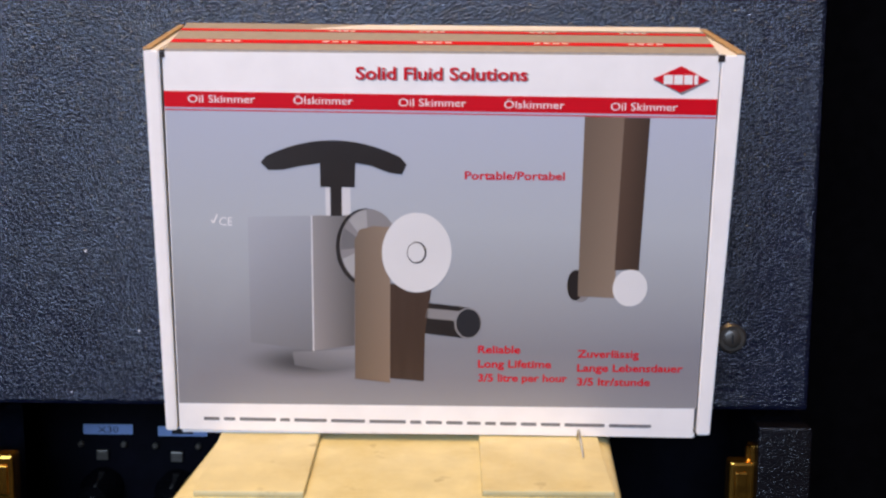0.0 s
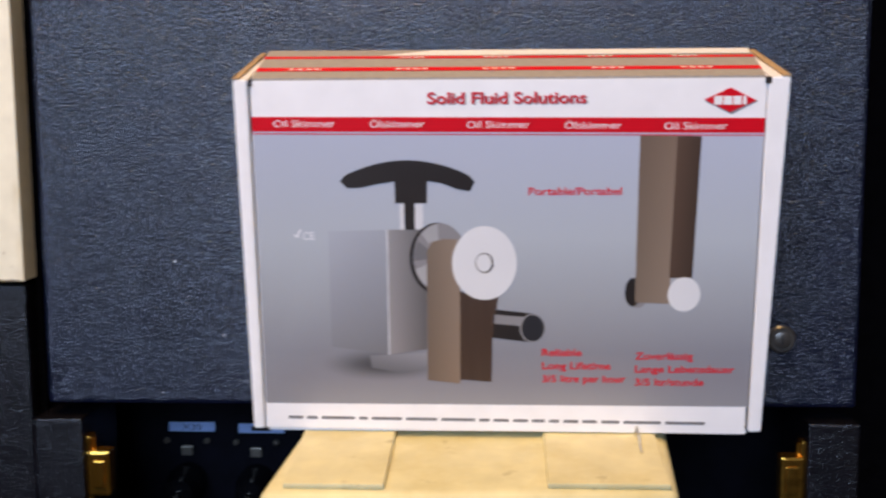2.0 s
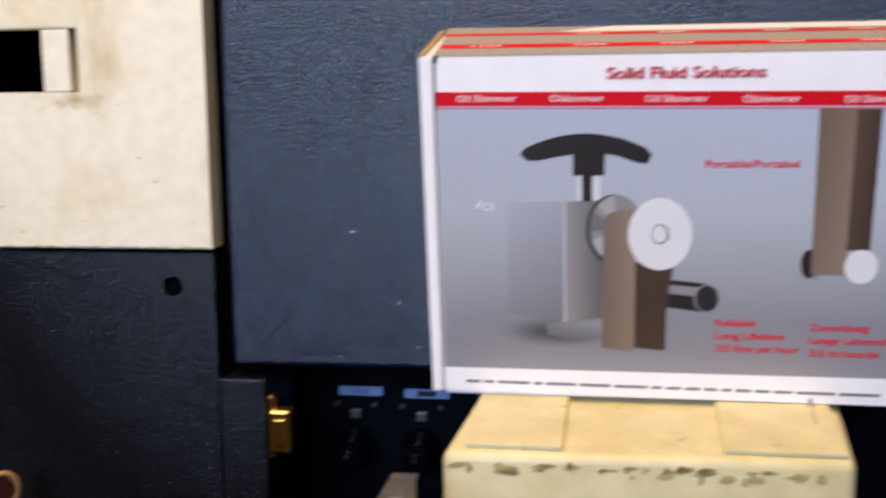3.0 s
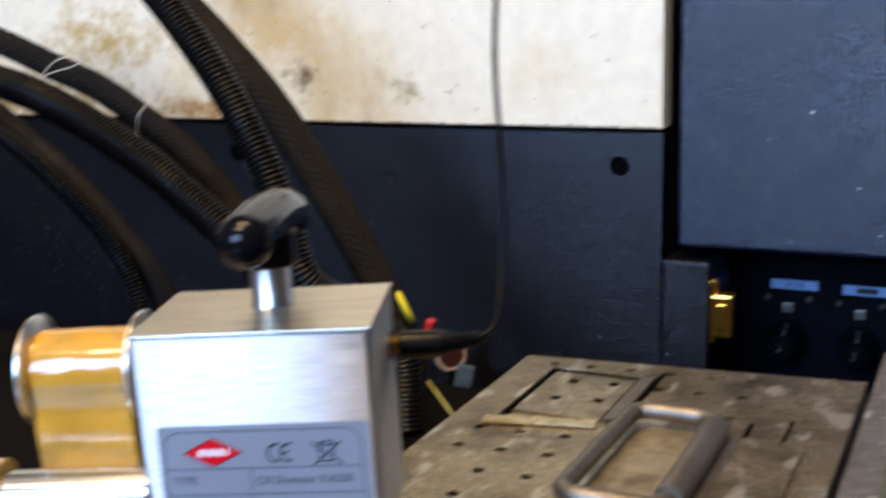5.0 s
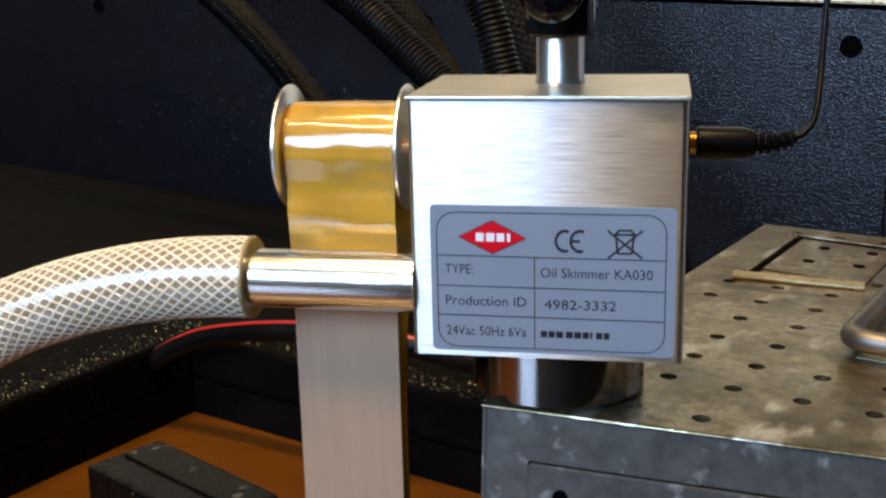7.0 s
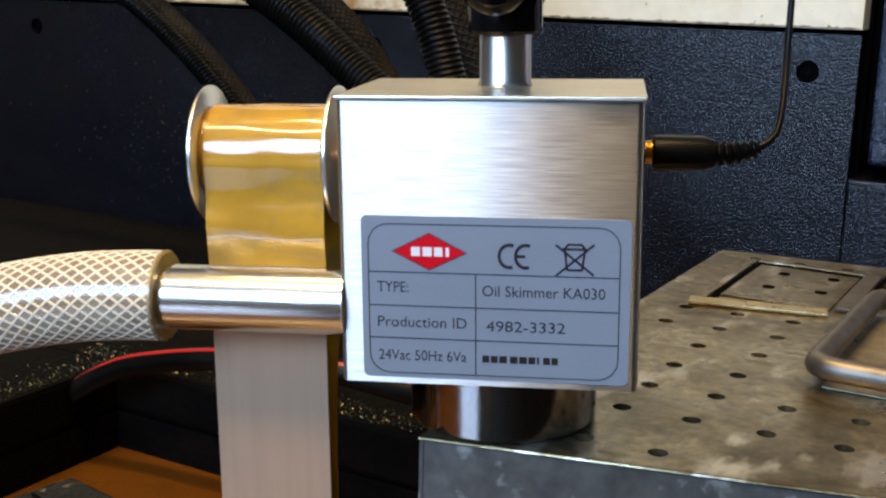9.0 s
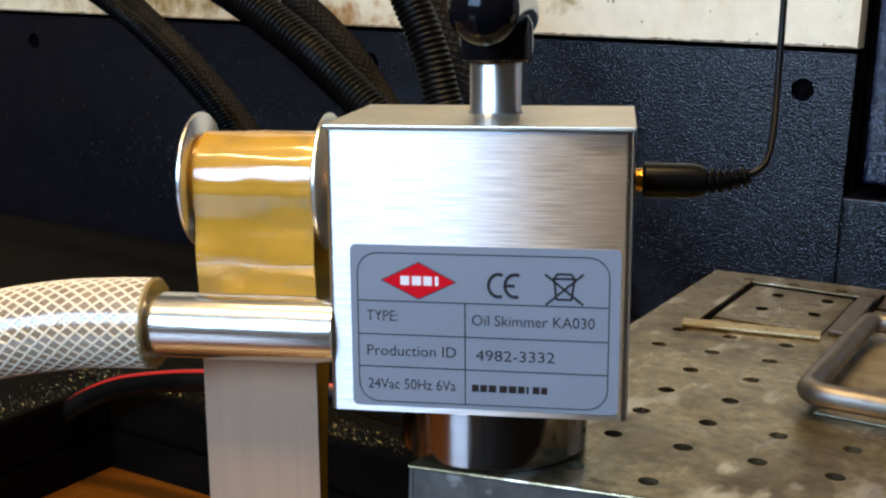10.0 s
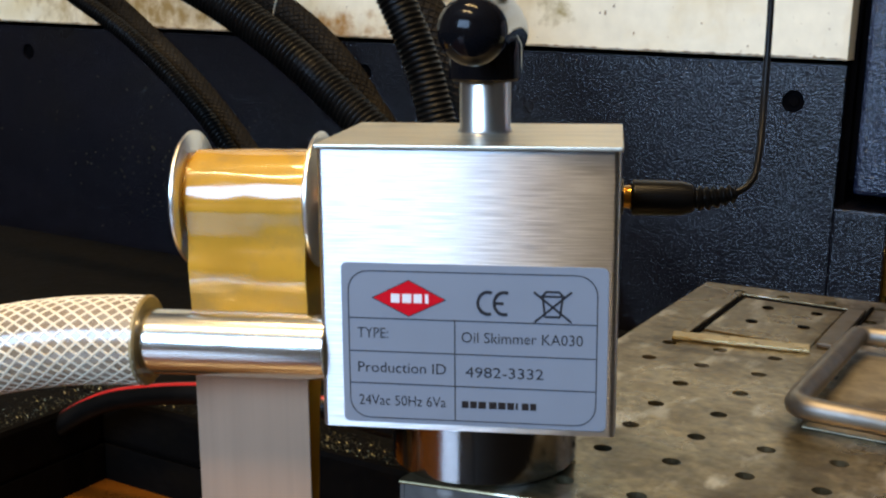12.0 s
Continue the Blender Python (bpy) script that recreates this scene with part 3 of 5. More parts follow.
part("side_wall", wall_strip(FR, BR, -0.261, -0.0005, 0.002), PLATESIDE, plate)
part("back_wall", wall_strip(BR, BL, -0.261, -0.0005, 0.002), PLATESIDE, plate)
fd = (Vector(FR) - Vector(FL)).normalized()


def on_front(s, z, out=0.0):
    p = Vector(FL) + fd * s
    return (p.x + fd.y * out, p.y - fd.x * out, z)


def front_strip(s0, s1, z0, z1, out):
    bm = bmesh.new()
    v = [bm.verts.new(on_front(s, z, o)) for s in (s0, s1) for z in (z0, z1) for o in (-0.0005, out)]
    for f in ((0, 1, 3, 2), (4, 6, 7, 5), (0, 4, 5, 1), (2, 3, 7, 6), (0, 2, 6, 4), (1, 5, 7, 3)):
        bm.faces.new([v[i] for i in f])
    bmesh.ops.bevel(bm, geom=bm.edges[:], offset=0.0005, segments=2, affect="EDGES")
    return bm


part("front_flap", front_strip(0.0155, 0.17, -0.12, -0.0172, 0.0016), PLATESIDE, plate, "galvanised flap on the front sheet")
part("flap_seam", front_strip(0.0148, 0.1707, -0.1207, -0.0165, 0.0005), BLACK, plate)
bm = lathe([(0.0024, -0.0005), (0.0024, 0.0021)], "y", n=20)
bmesh.ops.transform(bm, matrix=Matrix.Translation(on_front(0.0258, -0.0268, 0)) @ Matrix.Rotation(math.atan2(fd.y, fd.x), 4, "Z") @ Matrix.Scale(-1, 4, (0, 1, 0)), verts=bm.verts)
part("flap_hole", bm, BLACK, plate)
part("front_lip", sweep([on_front(s, -0.0006, 0.0002) for s in (0.0, 0.06, 0.12, 0.178)], 0.0006, 30, 8), PLATE, plate, "worn bright edge", True)

# recessed hatch with a raised rim on the plate
hatch = part("hatch", box(-0.3585, -0.3145, 0.4985, 0.5625, 0.0002, 0.0008, 0.0002), PLATE, plate)
part("hatch_groove", box(-0.3612, -0.3588, 0.490, 0.5660, 0.0002, 0.0010), BLACK, plate)
part("hatch_groove", box(-0.3586, -0.3130, 0.5630, 0.5660, 0.0002, 0.0010), BLACK, plate)
part("hatch_groove", box(-0.3052, -0.3036, 0.505, 0.5790, 0.0002, 0.0010), BLACK, plate)
bm = box(-0.3650, -0.3616, 0.488, 0.5690, 0.0002, 0.0016, 0.0005)
part("hatch_rim", bm, PLATE, plate)
part("hatch_rim", box(-0.3612, -0.3060, 0.5664, 0.5700, 0.0002, 0.0016, 0.0005), PLATE, plate)
part("hatch_rim", box(-0.3128, -0.3056, 0.500, 0.5660, 0.0002, 0.0022, 0.0006), ROD, plate)
bm = box(-0.001, 0.053, -0.0045, 0.0045, 0.0, 0.0015, 0.0006)
bmesh.ops.transform(bm, matrix=pose(-0.3655, 0.4815, 0.0002, 0, 0, 13), verts=bm.verts)
part("hatch_strip", bm, material("greasy_yellow_strip", (0.36, 0.30, 0.16), 0.3, 0.4, 120, 0.25, stain=(0.25, 0.18, 0.07), stain_scale=60), plate, "greasy yellowed metal strip")
for hx, hy in ((-0.3447, 0.5215), (-0.3447, 0.5490), (-0.3235, 0.5250), (-0.3235, 0.5510)):
    part("hatch_hole", lathe([(0.0026, 0.0007), (0.0026, 0.0012)], at=(hx, hy, 0), n=16), BLACK, plate)
part("handle_pad", box(-0.2965, -0.2440, 0.4025, 0.500, 0.0002, 0.0007, 0.0002), material("greasy_pad", (0.26, 0.21, 0.13), 0.4, 0.5, 150, 0.3, stain=(0.12, 0.09, 0.05), stain_scale=45), plate, "greasy brown sheet under the handle")
part("slot", box(-0.2478, -0.2462, 0.375, 0.52, 0.0002, 0.0012), BLACK, plate)
part("slot", box(-0.2308, -0.2296, 0.36, 0.53, 0.0002, 0.0010), BLACK, plate)

# folding lift handle
lift = thing("lift_handle", pose(-0.278, 0.447, 0.001), "bent dull steel rod handle lying on the plate", "handle")
part("rod", sweep([(0.0205, -0.030, 0.006), (0.0195, -0.040, 0.0062), (0.0135, -0.0465, 0.0065), (0.0, -0.0475, 0.0068), (-0.014, -0.0478, 0.007), (-0.0195, -0.0455, 0.007),
                   (-0.0212, -0.038, 0.007), (-0.0205, 0.0, 0.007), (-0.0195, 0.045, 0.007), (-0.0178, 0.0525, 0.007), (-0.012, 0.0545, 0.007),
                   (0.0, 0.055, 0.0068), (0.014, 0.0545, 0.0065), (0.02, 0.046, 0.006)], 0.0040, 130, 16), ROD, lift, smooth=True)
part("hinge_sleeve", lathe([(0.0058, -0.038), (0.0063, -0.036), (0.0063, 0.044), (0.0058, 0.046)], "y", (0.0205, 0, 0.0062), 24), ROD, lift, "welded steel hinge sleeve", True)
part("hinge_base", box(0.012, 0.031, -0.040, 0.048, -0.0002, 0.0022, 0.0008), ROD, lift)
part("boss", lathe([(0.0085, 0.0), (0.0085, 0.0016), (0.0065, 0.0026)], "z", (0.034, -0.046, 0), 28), PLATE, lift, "round steel boss", True)

part("weld_lump", sweep([(0.018, -0.052, -0.001), (0.026, -0.052, 0.0008), (0.033, -0.050, 0.0004), (0.041, -0.048, -0.0015)], lambda u: 0.0038 + 0.0006 * math.sin(u * 420), 30, 14), WELD, lift, "bright lumpy weld at the hinge", True)
part("hinge_plate", box(0.030, 0.058, -0.030, 0.050, -0.0006, 0.0016, 0.0010), PLATE, lift, "raised plate beside the hinge")

rail = thing("side_rail", pose(-0.1905, 0.49, 0), "grey steel bar beside the plate", "rail")
part("bar", box(-0.0062, 0.0062, -0.16, 0.122, -0.2615, 0.012, 0.0012), PLATESIDE, rail)
part("top_flange", box(-0.0070, 0.0070, -0.16, 0.1225, 0.0122, 0.0145, 0.0006), PLATESIDE, rail)

# ---- swarf on the ledge ----
bm = bmesh.new()
rng = random.Random(4)
for k in range(3400):
    if rng.random() < 0.6:
        x, y = rng.uniform(-0.66, -0.385), 0.4255 + abs(rng.gauss(0, 0.011))
    else:
        x, y = -0.6335 - abs(rng.gauss(0, 0.010)), rng.uniform(0.22, 0.43)
    s, a = 0.0002 + 0.0008 * rng.random() ** 2, rng.uniform(0, 6.28)
    c = Vector((x, y, -0.0598))
    e = Vector((math.cos(a), math.sin(a), rng.uniform(0, 0.5))) * s
    w = Vector((-math.sin(a), math.cos(a), rng.uniform(-0.4, 0.4))) * s * 0.35
    p = [c - e, c + w, c + e + Vector((0, 0, 0.0005)), c - w + Vector((0, 0, 0.0004))]
    bm.faces.new([bm.verts.new(q) for q in p])
solo("swarf", bm, SWARF, "fine glittering metal chips on the oily ledge", "swarf", kind="stuff")
bm = bmesh.new()
for k in range(220):
    x, z = rng.uniform(-1.15, -0.55), rng.uniform(-0.05, 0.06)
    if rng.random() < 0.75:
        x, z = rng.gauss(-0.98, 0.06), rng.gauss(-0.03, 0.035)
    s = rng.uniform(0.0002, 0.0008)
    bm.faces.new([bm.verts.new((x + dx * s, WALL - 0.0004, z + dz * s * rng.uniform(0.7, 2))) for dx, dz in ((-1, -1), (1, -0.7), (0.8, 1), (-0.7, 0.8))])
solo("splashes", bm, SWARF, "dried pale splashes on the dark cover", "splashes", kind="stuff")

bm = bmesh.new()
for k in range(30):
    x, z, r = rng.uniform(-0.36, 0.19), rng.uniform(0.02, 0.30), 0.0002 + 0.0005 * rng.random() ** 3
    bm.faces.new([bm.verts.new((x + dx * r, WALL + 0.0056, z + dz * r * rng.uniform(0.8, 1.6))) for dx, dz in ((-1, -1), (1, -0.7), (0.8, 1), (-0.7, 0.8))])
solo("dust_specks", bm, PALESPECK, "pale dust specks on the navy door", "specks", kind="stuff")

bm = bmesh.new()
for k in range(110):
    x, z, r = rng.uniform(-0.80, -0.38), 0.104 + 0.11 * rng.random() ** 1.6, 0.0002 + 0.0007 * rng.random() ** 3
    bm.faces.new([bm.verts.new((x + dx * r, WALL - 0.0024, z + dz * r * rng.uniform(0.8, 2.2))) for dx, dz in ((-1, -1), (1, -0.7), (0.8, 1), (-0.7, 0.8))])
solo("oil_specks", bm, EDGEGRIME, "small brown oil specks on the cream panel", "specks", kind="stuff")

# black block standing in the oil
blk = bmesh.new()
box(0, 0.074, -0.034, 0, -0.2, 0.0, 0.002, bm=blk)
box(0.004, 0.074, -0.0195, -0.0175, -0.001, 0.0012, 0.0005, bm=blk)
solo("black_block", blk, BLOCKMETAL, "oily black steel block standing in the oil", "block", m=pose(-0.5485, 0.318, -0.060, 0, 0, -9))

# ---- the oil skimmer ----
SKIM = pose(-0.3951, 0.2759, 0.0202, 0, -2.0, 21.3)
W, H, D = 0.0766, 0.0745, 0.0578
HG = 0.0746  # level that the grip is set from
sk = thing("oil_skimmer", SKIM, "brushed aluminium belt oil skimmer with black handle, on magnet foot", "oil skimmer")
bm = bmesh.new()
bend = [(0.0, 0.0040), (0.0, 0.0017)] + [(0.0017 - 0.0017 * math.cos(radians(a)), 0.0017 - 0.0017 * math.sin(radians(a))) for a in (22, 45, 68, 90)]
plan = [(x - 0.0010, y) for x, y in bend] + [(W - x, y) for x, y in reversed(bend)]
low, top = [[bm.verts.new((x, y, z)) for x, y in plan] for z in (0.0, H - 0.0001)]
for k in range(len(plan) - 1):
    bm.faces.new((low[k], low[k + 1], top[k + 1], top[k]))
bm.faces.new(low)
bm.faces.new(top)
cover = part("front_cover", bm, BRUSHED, sk, "brushed aluminium front cover with bent edges", True)
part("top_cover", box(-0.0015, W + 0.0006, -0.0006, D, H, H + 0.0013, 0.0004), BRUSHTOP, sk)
part("back_cover", box(-0.001, W, D - 0.0012, D, 0, H - 0.0001, 0.0003), BRUSHED, sk)
part("side_plate", box(-0.0012, 0.0002, 0.0042, D - 0.0014, 0.0004, H - 0.0004, 0.0002), BRUSHED, sk)
part("side_plate", box(W - 0.0012, W + 0.0002, 0.0042, D - 0.0014, 0.0004, H - 0.0004, 0.0002), BRUSHED, sk)
part("bottom_plate", box(0.0013, W - 0.0013, 0.0042, D - 0.0014, 0.0004, 0.0016), BRUSHED, sk)
part("magnet_foot", lathe([(0.0268, -0.0211), (0.0275, -0.0203), (0.0275, 0.0002)], at=(0.0382, 0.0395, 0), n=64), CHROME, sk, "polished steel magnet foot", True)
part("shaft", lathe([(0.0078, H + 0.0013), (0.0071, H + 0.0024), (0.0071, H + 0.0255)], at=(0.039, 0.0345, 0), n=48), SATIN, sk, "polished steel handle shaft", True)
handle = part("handle", lathe([(0.0095, HG + 0.0152), (0.0102, HG + 0.0160), (0.0102, HG + 0.0250), (0.0085, HG + 0.0285)], at=(0.039, 0.0345, 0), n=40), GLOSSBLACK, sk, "glossy black plastic grip", True)
grip = []
for k in range(9):
    s = (k - 4) / 4
    run = s * (0.0388 if s < 0 else 0.0335)
    grip.append((0.0397 + run * math.sin(radians(1)), 0.0345 + run * math.cos(radians(1)), HG + 0.0312 - (0.0028 if s < 0 else 0.0062) * s * s))
part("bar", sweep(grip, lambda u: 0.0090 * math.sqrt(max(0.03, 1 - max(0, (abs(u - 0.0365) - 0.0275) / 0.0090) ** 2)), 90, 28), GLOSSBLACK, handle, "arched black grip bar", True)

# pulley, belt and drain
AX = (0.032, 0.0562)
part("axle", lathe([(0.0035, -0.0064), (0.0035, -0.0002)], "x", (-0.0009, *AX), 24), COPPER, sk, "copper-coloured axle", True)
part("drum", lathe([(0.0130, -0.0450), (0.0130, -0.0072)], "x", (0, *AX), 48), OILBELT, sk, "", True)
for x in (-0.0466, -0.0088):
    part("flange", lathe([(0.0188, x), (0.0194, x + 0.0005), (0.0194, x + 0.0012), (0.0188, x + 0.0017)], "x", (0, *AX), 64), SATIN, sk, "polished steel pulley flange", True)


def band(x0, x1, outline, thick, ripple=0.0, n=18):
    """A strip as wide as x0..x1 that follows (y, z) points, rippled by the oil on it; outwards is to the left of the way."""
    bm = bmesh.new()
    rows, run = [], 0.0
    for i, (y, z) in enumerate(outline):
        a, b = outline[max(0, i - 1)], outline[min(len(outline) - 1, i + 1)]
        d = Vector((b[0] - a[0], b[1] - a[1])).normalized()
        o = Vector((-d.y, d.x))
        if i:
            run += math.hypot(y - outline[i - 1][0], z - outline[i - 1][1])
        row = []
        for k in range(n + 1):
            x = x0 + (x1 - x0) * k / n
            h = thick + ripple * (noise.noise((x * 45, run * 200, 3)) + 0.45 * noise.noise((x * 130, run * 330, 8)))
            row.append(bm.verts.new((x, y + o.x * h, z + o.y * h)))
        row += [bm.verts.new((x1, y, z)), bm.verts.new((x0, y, z))]
        rows.append(row)
    m = n + 3
    for a, b in zip(rows, rows[1:]):
        for k in range(m):
            bm.faces.new((a[k], a[(k + 1) % m], b[(k + 1) % m], b[k]))
    bm.faces.new(rows[0])
    bm.faces.new(rows[-1])
    return bm


BX0, BX1, BR_ = -0.0434, -0.0095, 0.0132
arc = [(AX[0] - BR_ * math.cos(math.pi * k / 48), AX[1] + BR_ * math.sin(math.pi * k / 48)) for k in range(49)]
wob = [(AX[0] - BR_ + 0.0005 * math.sin(k * 0.33), 0.0215 + (AX[1] - 0.0215) * k / 32) for k in range(32)]
part("oily_belt", band(BX0, BX1, wob + arc + [(AX[0] + BR_, 0.045), (AX[0] + BR_ - 0.004, 0.03), (AX[0] - BR_ + 0.010, -0.005), (AX[0] - BR_ + 0.006, -0.03), (AX[0] - BR_ + 0.006, -0.08), (AX[0] - BR_ + 0.006, -0.135)], 0.0009, 0.00024), OILBELT, sk, "amber oil-coated belt over the pulley", True)
part("wiped_belt", band(BX0 + 0.0004, BX1 - 0.0004, [(AX[0] - BR_, z) for z in (-0.135, -0.09, -0.05, -0.02, 0.0212)], 0.0009), BELT, sk, "pale wiped belt running down into the oil")
part("drain_tube", lathe([(0.0090, -0.0003), (0.0090, -0.066)], "x", (0, 0.0058, 0.0201), 48), TUBESTEEL, sk, "polished steel drain tube", True)

# label film on the front
film = part("rating_label", flat(rounded(0.0049, 0.0743, 0.0016, 0.0451, 0.0016), 0.0, 0.0002), PLATEGREY, sk, "silver rating label with black print")
LY = -0.00026


def frame_line(outer, inner):
    bm = bmesh.new()
    a = [bm.verts.new((x, LY, z)) for x, z in outer]
    b = [bm.verts.new((x, LY, z)) for x, z in inner]
    n = len(a)
    for k in range(n):
        bm.faces.new((a[k], a[(k + 1) % n], b[(k + 1) % n], b[k]))
    return bm


part("border", frame_line(rounded(0.0066, 0.0717, 0.0027, 0.0431, 0.0055), rounded(0.0069, 0.0714, 0.0030, 0.0428, 0.0052)), INKBLACK, film)
for z in (0.0301, 0.0211, 0.0123):
    part("rule", flat([(0.0066, z), (0.0713, z - 0.0002), (0.0713, z + 0.0001), (0.0066, z + 0.0003)], 0, 0.00026), INKBLACK, film)
part("rule", flat([(0.0347, 0.0028), (0.0350, 0.0028), (0.0350, 0.0301), (0.0347, 0.0301)], 0, 0.00026), INKBLACK, film)
part("logo_diamond", flat([(0.0129, 0.0358), (0.0228, 0.0308), (0.0327, 0.0356), (0.0228, 0.0408)], 0, 0.00024), INKBLACK, film)
part("logo_diamond", flat([(0.0134, 0.0358), (0.0228, 0.0311), (0.0322, 0.0356), (0.0228, 0.0405)], 0, 0.00028), INKRED, film, "red logo diamond")
for k, w in enumerate((0.0023, 0.0024, 0.0022, 0.0009)):
    bx = 0.0181 + 0.0030 * k
    part("logo_block", flat([(bx, 0.0346), (bx + w, 0.0346), (bx + w, 0.0370), (bx, 0.0370)], 0, 0.00032), INKWHITE, film, "white logo block")
for cx, half in ((0.0435, 0), (0.0477, 1)):
    arcpts = [(cx + 0.0030 * math.cos(radians(a)), 0.0351 + 0.0034 * math.sin(radians(a))) for a in range(65, 296, 14)]
    arcpts += [(cx + 0.0022 * math.cos(radians(a)), 0.0351 + 0.0025 * math.sin(radians(a))) for a in range(291, 66, -14)]
    part("approval_mark", flat(arcpts, 0, 0.00027), INKBLACK, film)
part("approval_mark", flat([(0.0452, 0.0347), (0.0476, 0.0347), (0.0476, 0.0355), (0.0452, 0.0355)], 0, 0.00027), INKBLACK, film)


def stroke(a, b, w, y=LY):
    d = (Vector(b) - Vector(a)).normalized()
    q = Vector((-d.y, d.x)) * w / 2
    a, b = Vector(a), Vector(b)
    return flat([tuple(a - q), tuple(b - q), tuple(b + q), tuple(a + q)], 0, -y)


for a, b in (((0.0553, 0.0384), (0.0650, 0.0306)), ((0.0650, 0.0386), (0.0555, 0.0304)), ((0.0576, 0.0372), (0.0582, 0.0318)), ((0.0627, 0.0372), (0.0620, 0.0318)),
             ((0.0570, 0.0373), (0.0632, 0.0373)), ((0.0582, 0.0319), (0.0620, 0.0319)), ((0.0582, 0.0385), (0.0620, 0.0385)), ((0.0576, 0.0374), (0.0585, 0.0386)), ((0.0628, 0.0374), (0.0617, 0.0386))):
    part("bin_mark", stroke(a, b, 0.0006), INKBLACK, film)
for words, x0, x1, z in (("TYPE:", 0.0090, 0.0172, 0.0249), ("Oil Skimmer KA030", 0.0366, 0.0680, 0.0244), ("Production ID", 0.0090, 0.0325, 0.0155), ("4982-3332", 0.0376, 0.0580, 0.0150), ("24Vac 50Hz 6Va", 0.0091, 0.0324, 0.0064)):
    lettering(words, x0, x1, z, LY, INKBLACK, film, height=0.0030)
for a, b in ((0.0366, 0.0384), (0.0388, 0.0406), (0.0410, 0.0430), (0.0438, 0.0458), (0.0462, 0.0482), (0.0486, 0.0504), (0.0508, 0.0514), (0.0524, 0.0542), (0.0546, 0.0562)):
    part("print_bar", flat([(a, 0.0065), (b, 0.0065), (b, 0.0084), (a, 0.0084)], 0, 0.00026), INKCHAR, film)

# power plug and cord
plug = thing("power_plug", SKIM, "black plug with cord in the side of the skimmer", "plug")
part("socket", lathe([(0.0050, W + 0.0003), (0.0050, W + 0.0012)], "x", (0, 0.046, 0.0560), 24), INKBLACK, plug)
part("contact", lathe([(0.0032, W + 0.0013), (0.0034, W + 0.0036)], "x", (0, 0.046, 0.0560), 24), GOLD, plug, "brass plug collar", True)
part("body", lathe([(0.0044, W + 0.0032), (0.0051, W + 0.0040), (0.0049, W + 0.0175), (0.0040, W + 0.0205)], "x", (0, 0.046, 0.0558), 28), RUBBER, plug, "", True)
part("strain_relief", sweep([(W + 0.020, 0.046, 0.0558), (W + 0.026, 0.046, 0.0560), (W + 0.033, 0.046, 0.0576)], lambda u: 0.0034 - u * 0.09 + 0.0005 * math.sin(u / 0.0022 * 6.28), 60, 14), RUBBER, plug, "", True)
part("cord", sweep([(W + 0.0325, 0.046, 0.0575), (W + 0.0372, 0.048, 0.0605), (W + 0.0394, 0.052, 0.068), (W + 0.0412, 0.061, 0.085), (W + 0.0424, 0.066, 0.115), (W + 0.0420, 0.067, 0.155), (W + 0.046, 0.068, 0.21), (W + 0.044, 0.07, 0.30), (W + 0.042, 0.07, 0.45)], 0.0010, 120, 10), RUBBER, plug, "thin black cord", True)

# braided drain hose
hose = thing("braided_hose", SKIM, "clear amber hose with white diamond braid pushed onto the drain tube", "hose")
hpts = [(-0.0512, 0.0058, 0.0203), (-0.062, 0.0058, 0.0201), (-0.076, 0.0055, 0.0192), (-0.094, 0.0045, 0.0165), (-0.113, 0.003, 0.0120), (-0.135, 0.001, 0.004), (-0.16, -0.003, -0.011), (-0.19, -0.008, -0.038), (-0.215, -0.012, -0.08), (-0.23, -0.014, -0.135)]
part("hose_wall", sweep(hpts, 0.0123, 120, 36), HOSE, hose, "", True)
path, length = smooth_path(hpts, 150)
fr = frames_along(path)
bm = bmesh.new()
for sense in (1, -1):
    for k in range(22):
        prev = None
        for i, (p, (u, v)) in enumerate(zip(path, fr)):
            a = 2 * math.pi * k / 22 + sense * (length * i / 149) / 0.0123 * 0.78
            row = []
            for da, r in ((-0.046, 0.0122), (-0.026, 0.01246), (0.026, 0.01246), (0.046, 0.0122)):
                row.append(bm.verts.new(p + r * (math.cos(a + da) * u + math.sin(a + da) * v)))
            if prev:
                for q in range(3):
                    bm.faces.new((prev[q], prev[q + 1], row[q + 1], row[q]))
            prev = row
tagged(part("braid", bm, BRAID, hose, "white woven diamond braid"), kind="stuff")
bm = lathe([(0.0092, -0.0512), (0.0119, -0.0509), (0.0126, -0.0514), (0.0126, -0.0521)], "x", (0, 0.0058, 0.0203), 40)
part("cut_end", bm, material("amber_hose_end", (0.34, 0.26, 0.13), 0.25, 0, 80, 0.2, coat=0.5), hose, "", True)

# ---- carton and its stand ----
stand = thing("cream_block", pose(0, 0, 0), "worn cream enamelled machine block with dirty edges", "machine block")
bm = bmesh.new()
base = [(-0.176, 0.644), (0.050, 0.650), (0.058, 0.80), (-0.158, 0.80)]
tan6 = math.tan(radians(6))
lo = [bm.verts.new((x, y, -0.2615)) for x, y in base]
hi = [bm.verts.new((x, y, 0.0280 + (y - 0.722) * tan6 - 0.0035)) for x, y in base]
bm.faces.new(lo)
bm.faces.new(hi)
for k in range(4):
    bm.faces.new((lo[k], lo[(k + 1) % 4], hi[(k + 1) % 4], hi[k]))
bmesh.ops.bevel(bm, geom=bm.edges[:], offset=0.006, segments=4, affect="EDGES", profile=0.5)
part("body", bm, BLOCKPAINT, stand, smooth=True)
STAND = pose(0, 0.722, 0.028) @ pose(0, 0, 0, 6, 0, 0)


def pad(x0, x1, y0, y1, h):
    bm = box(x0, x1, y0, y1, -0.0036, h, 0.0012)
    bmesh.ops.transform(bm, matrix=STAND, verts=bm.verts)
    return bm


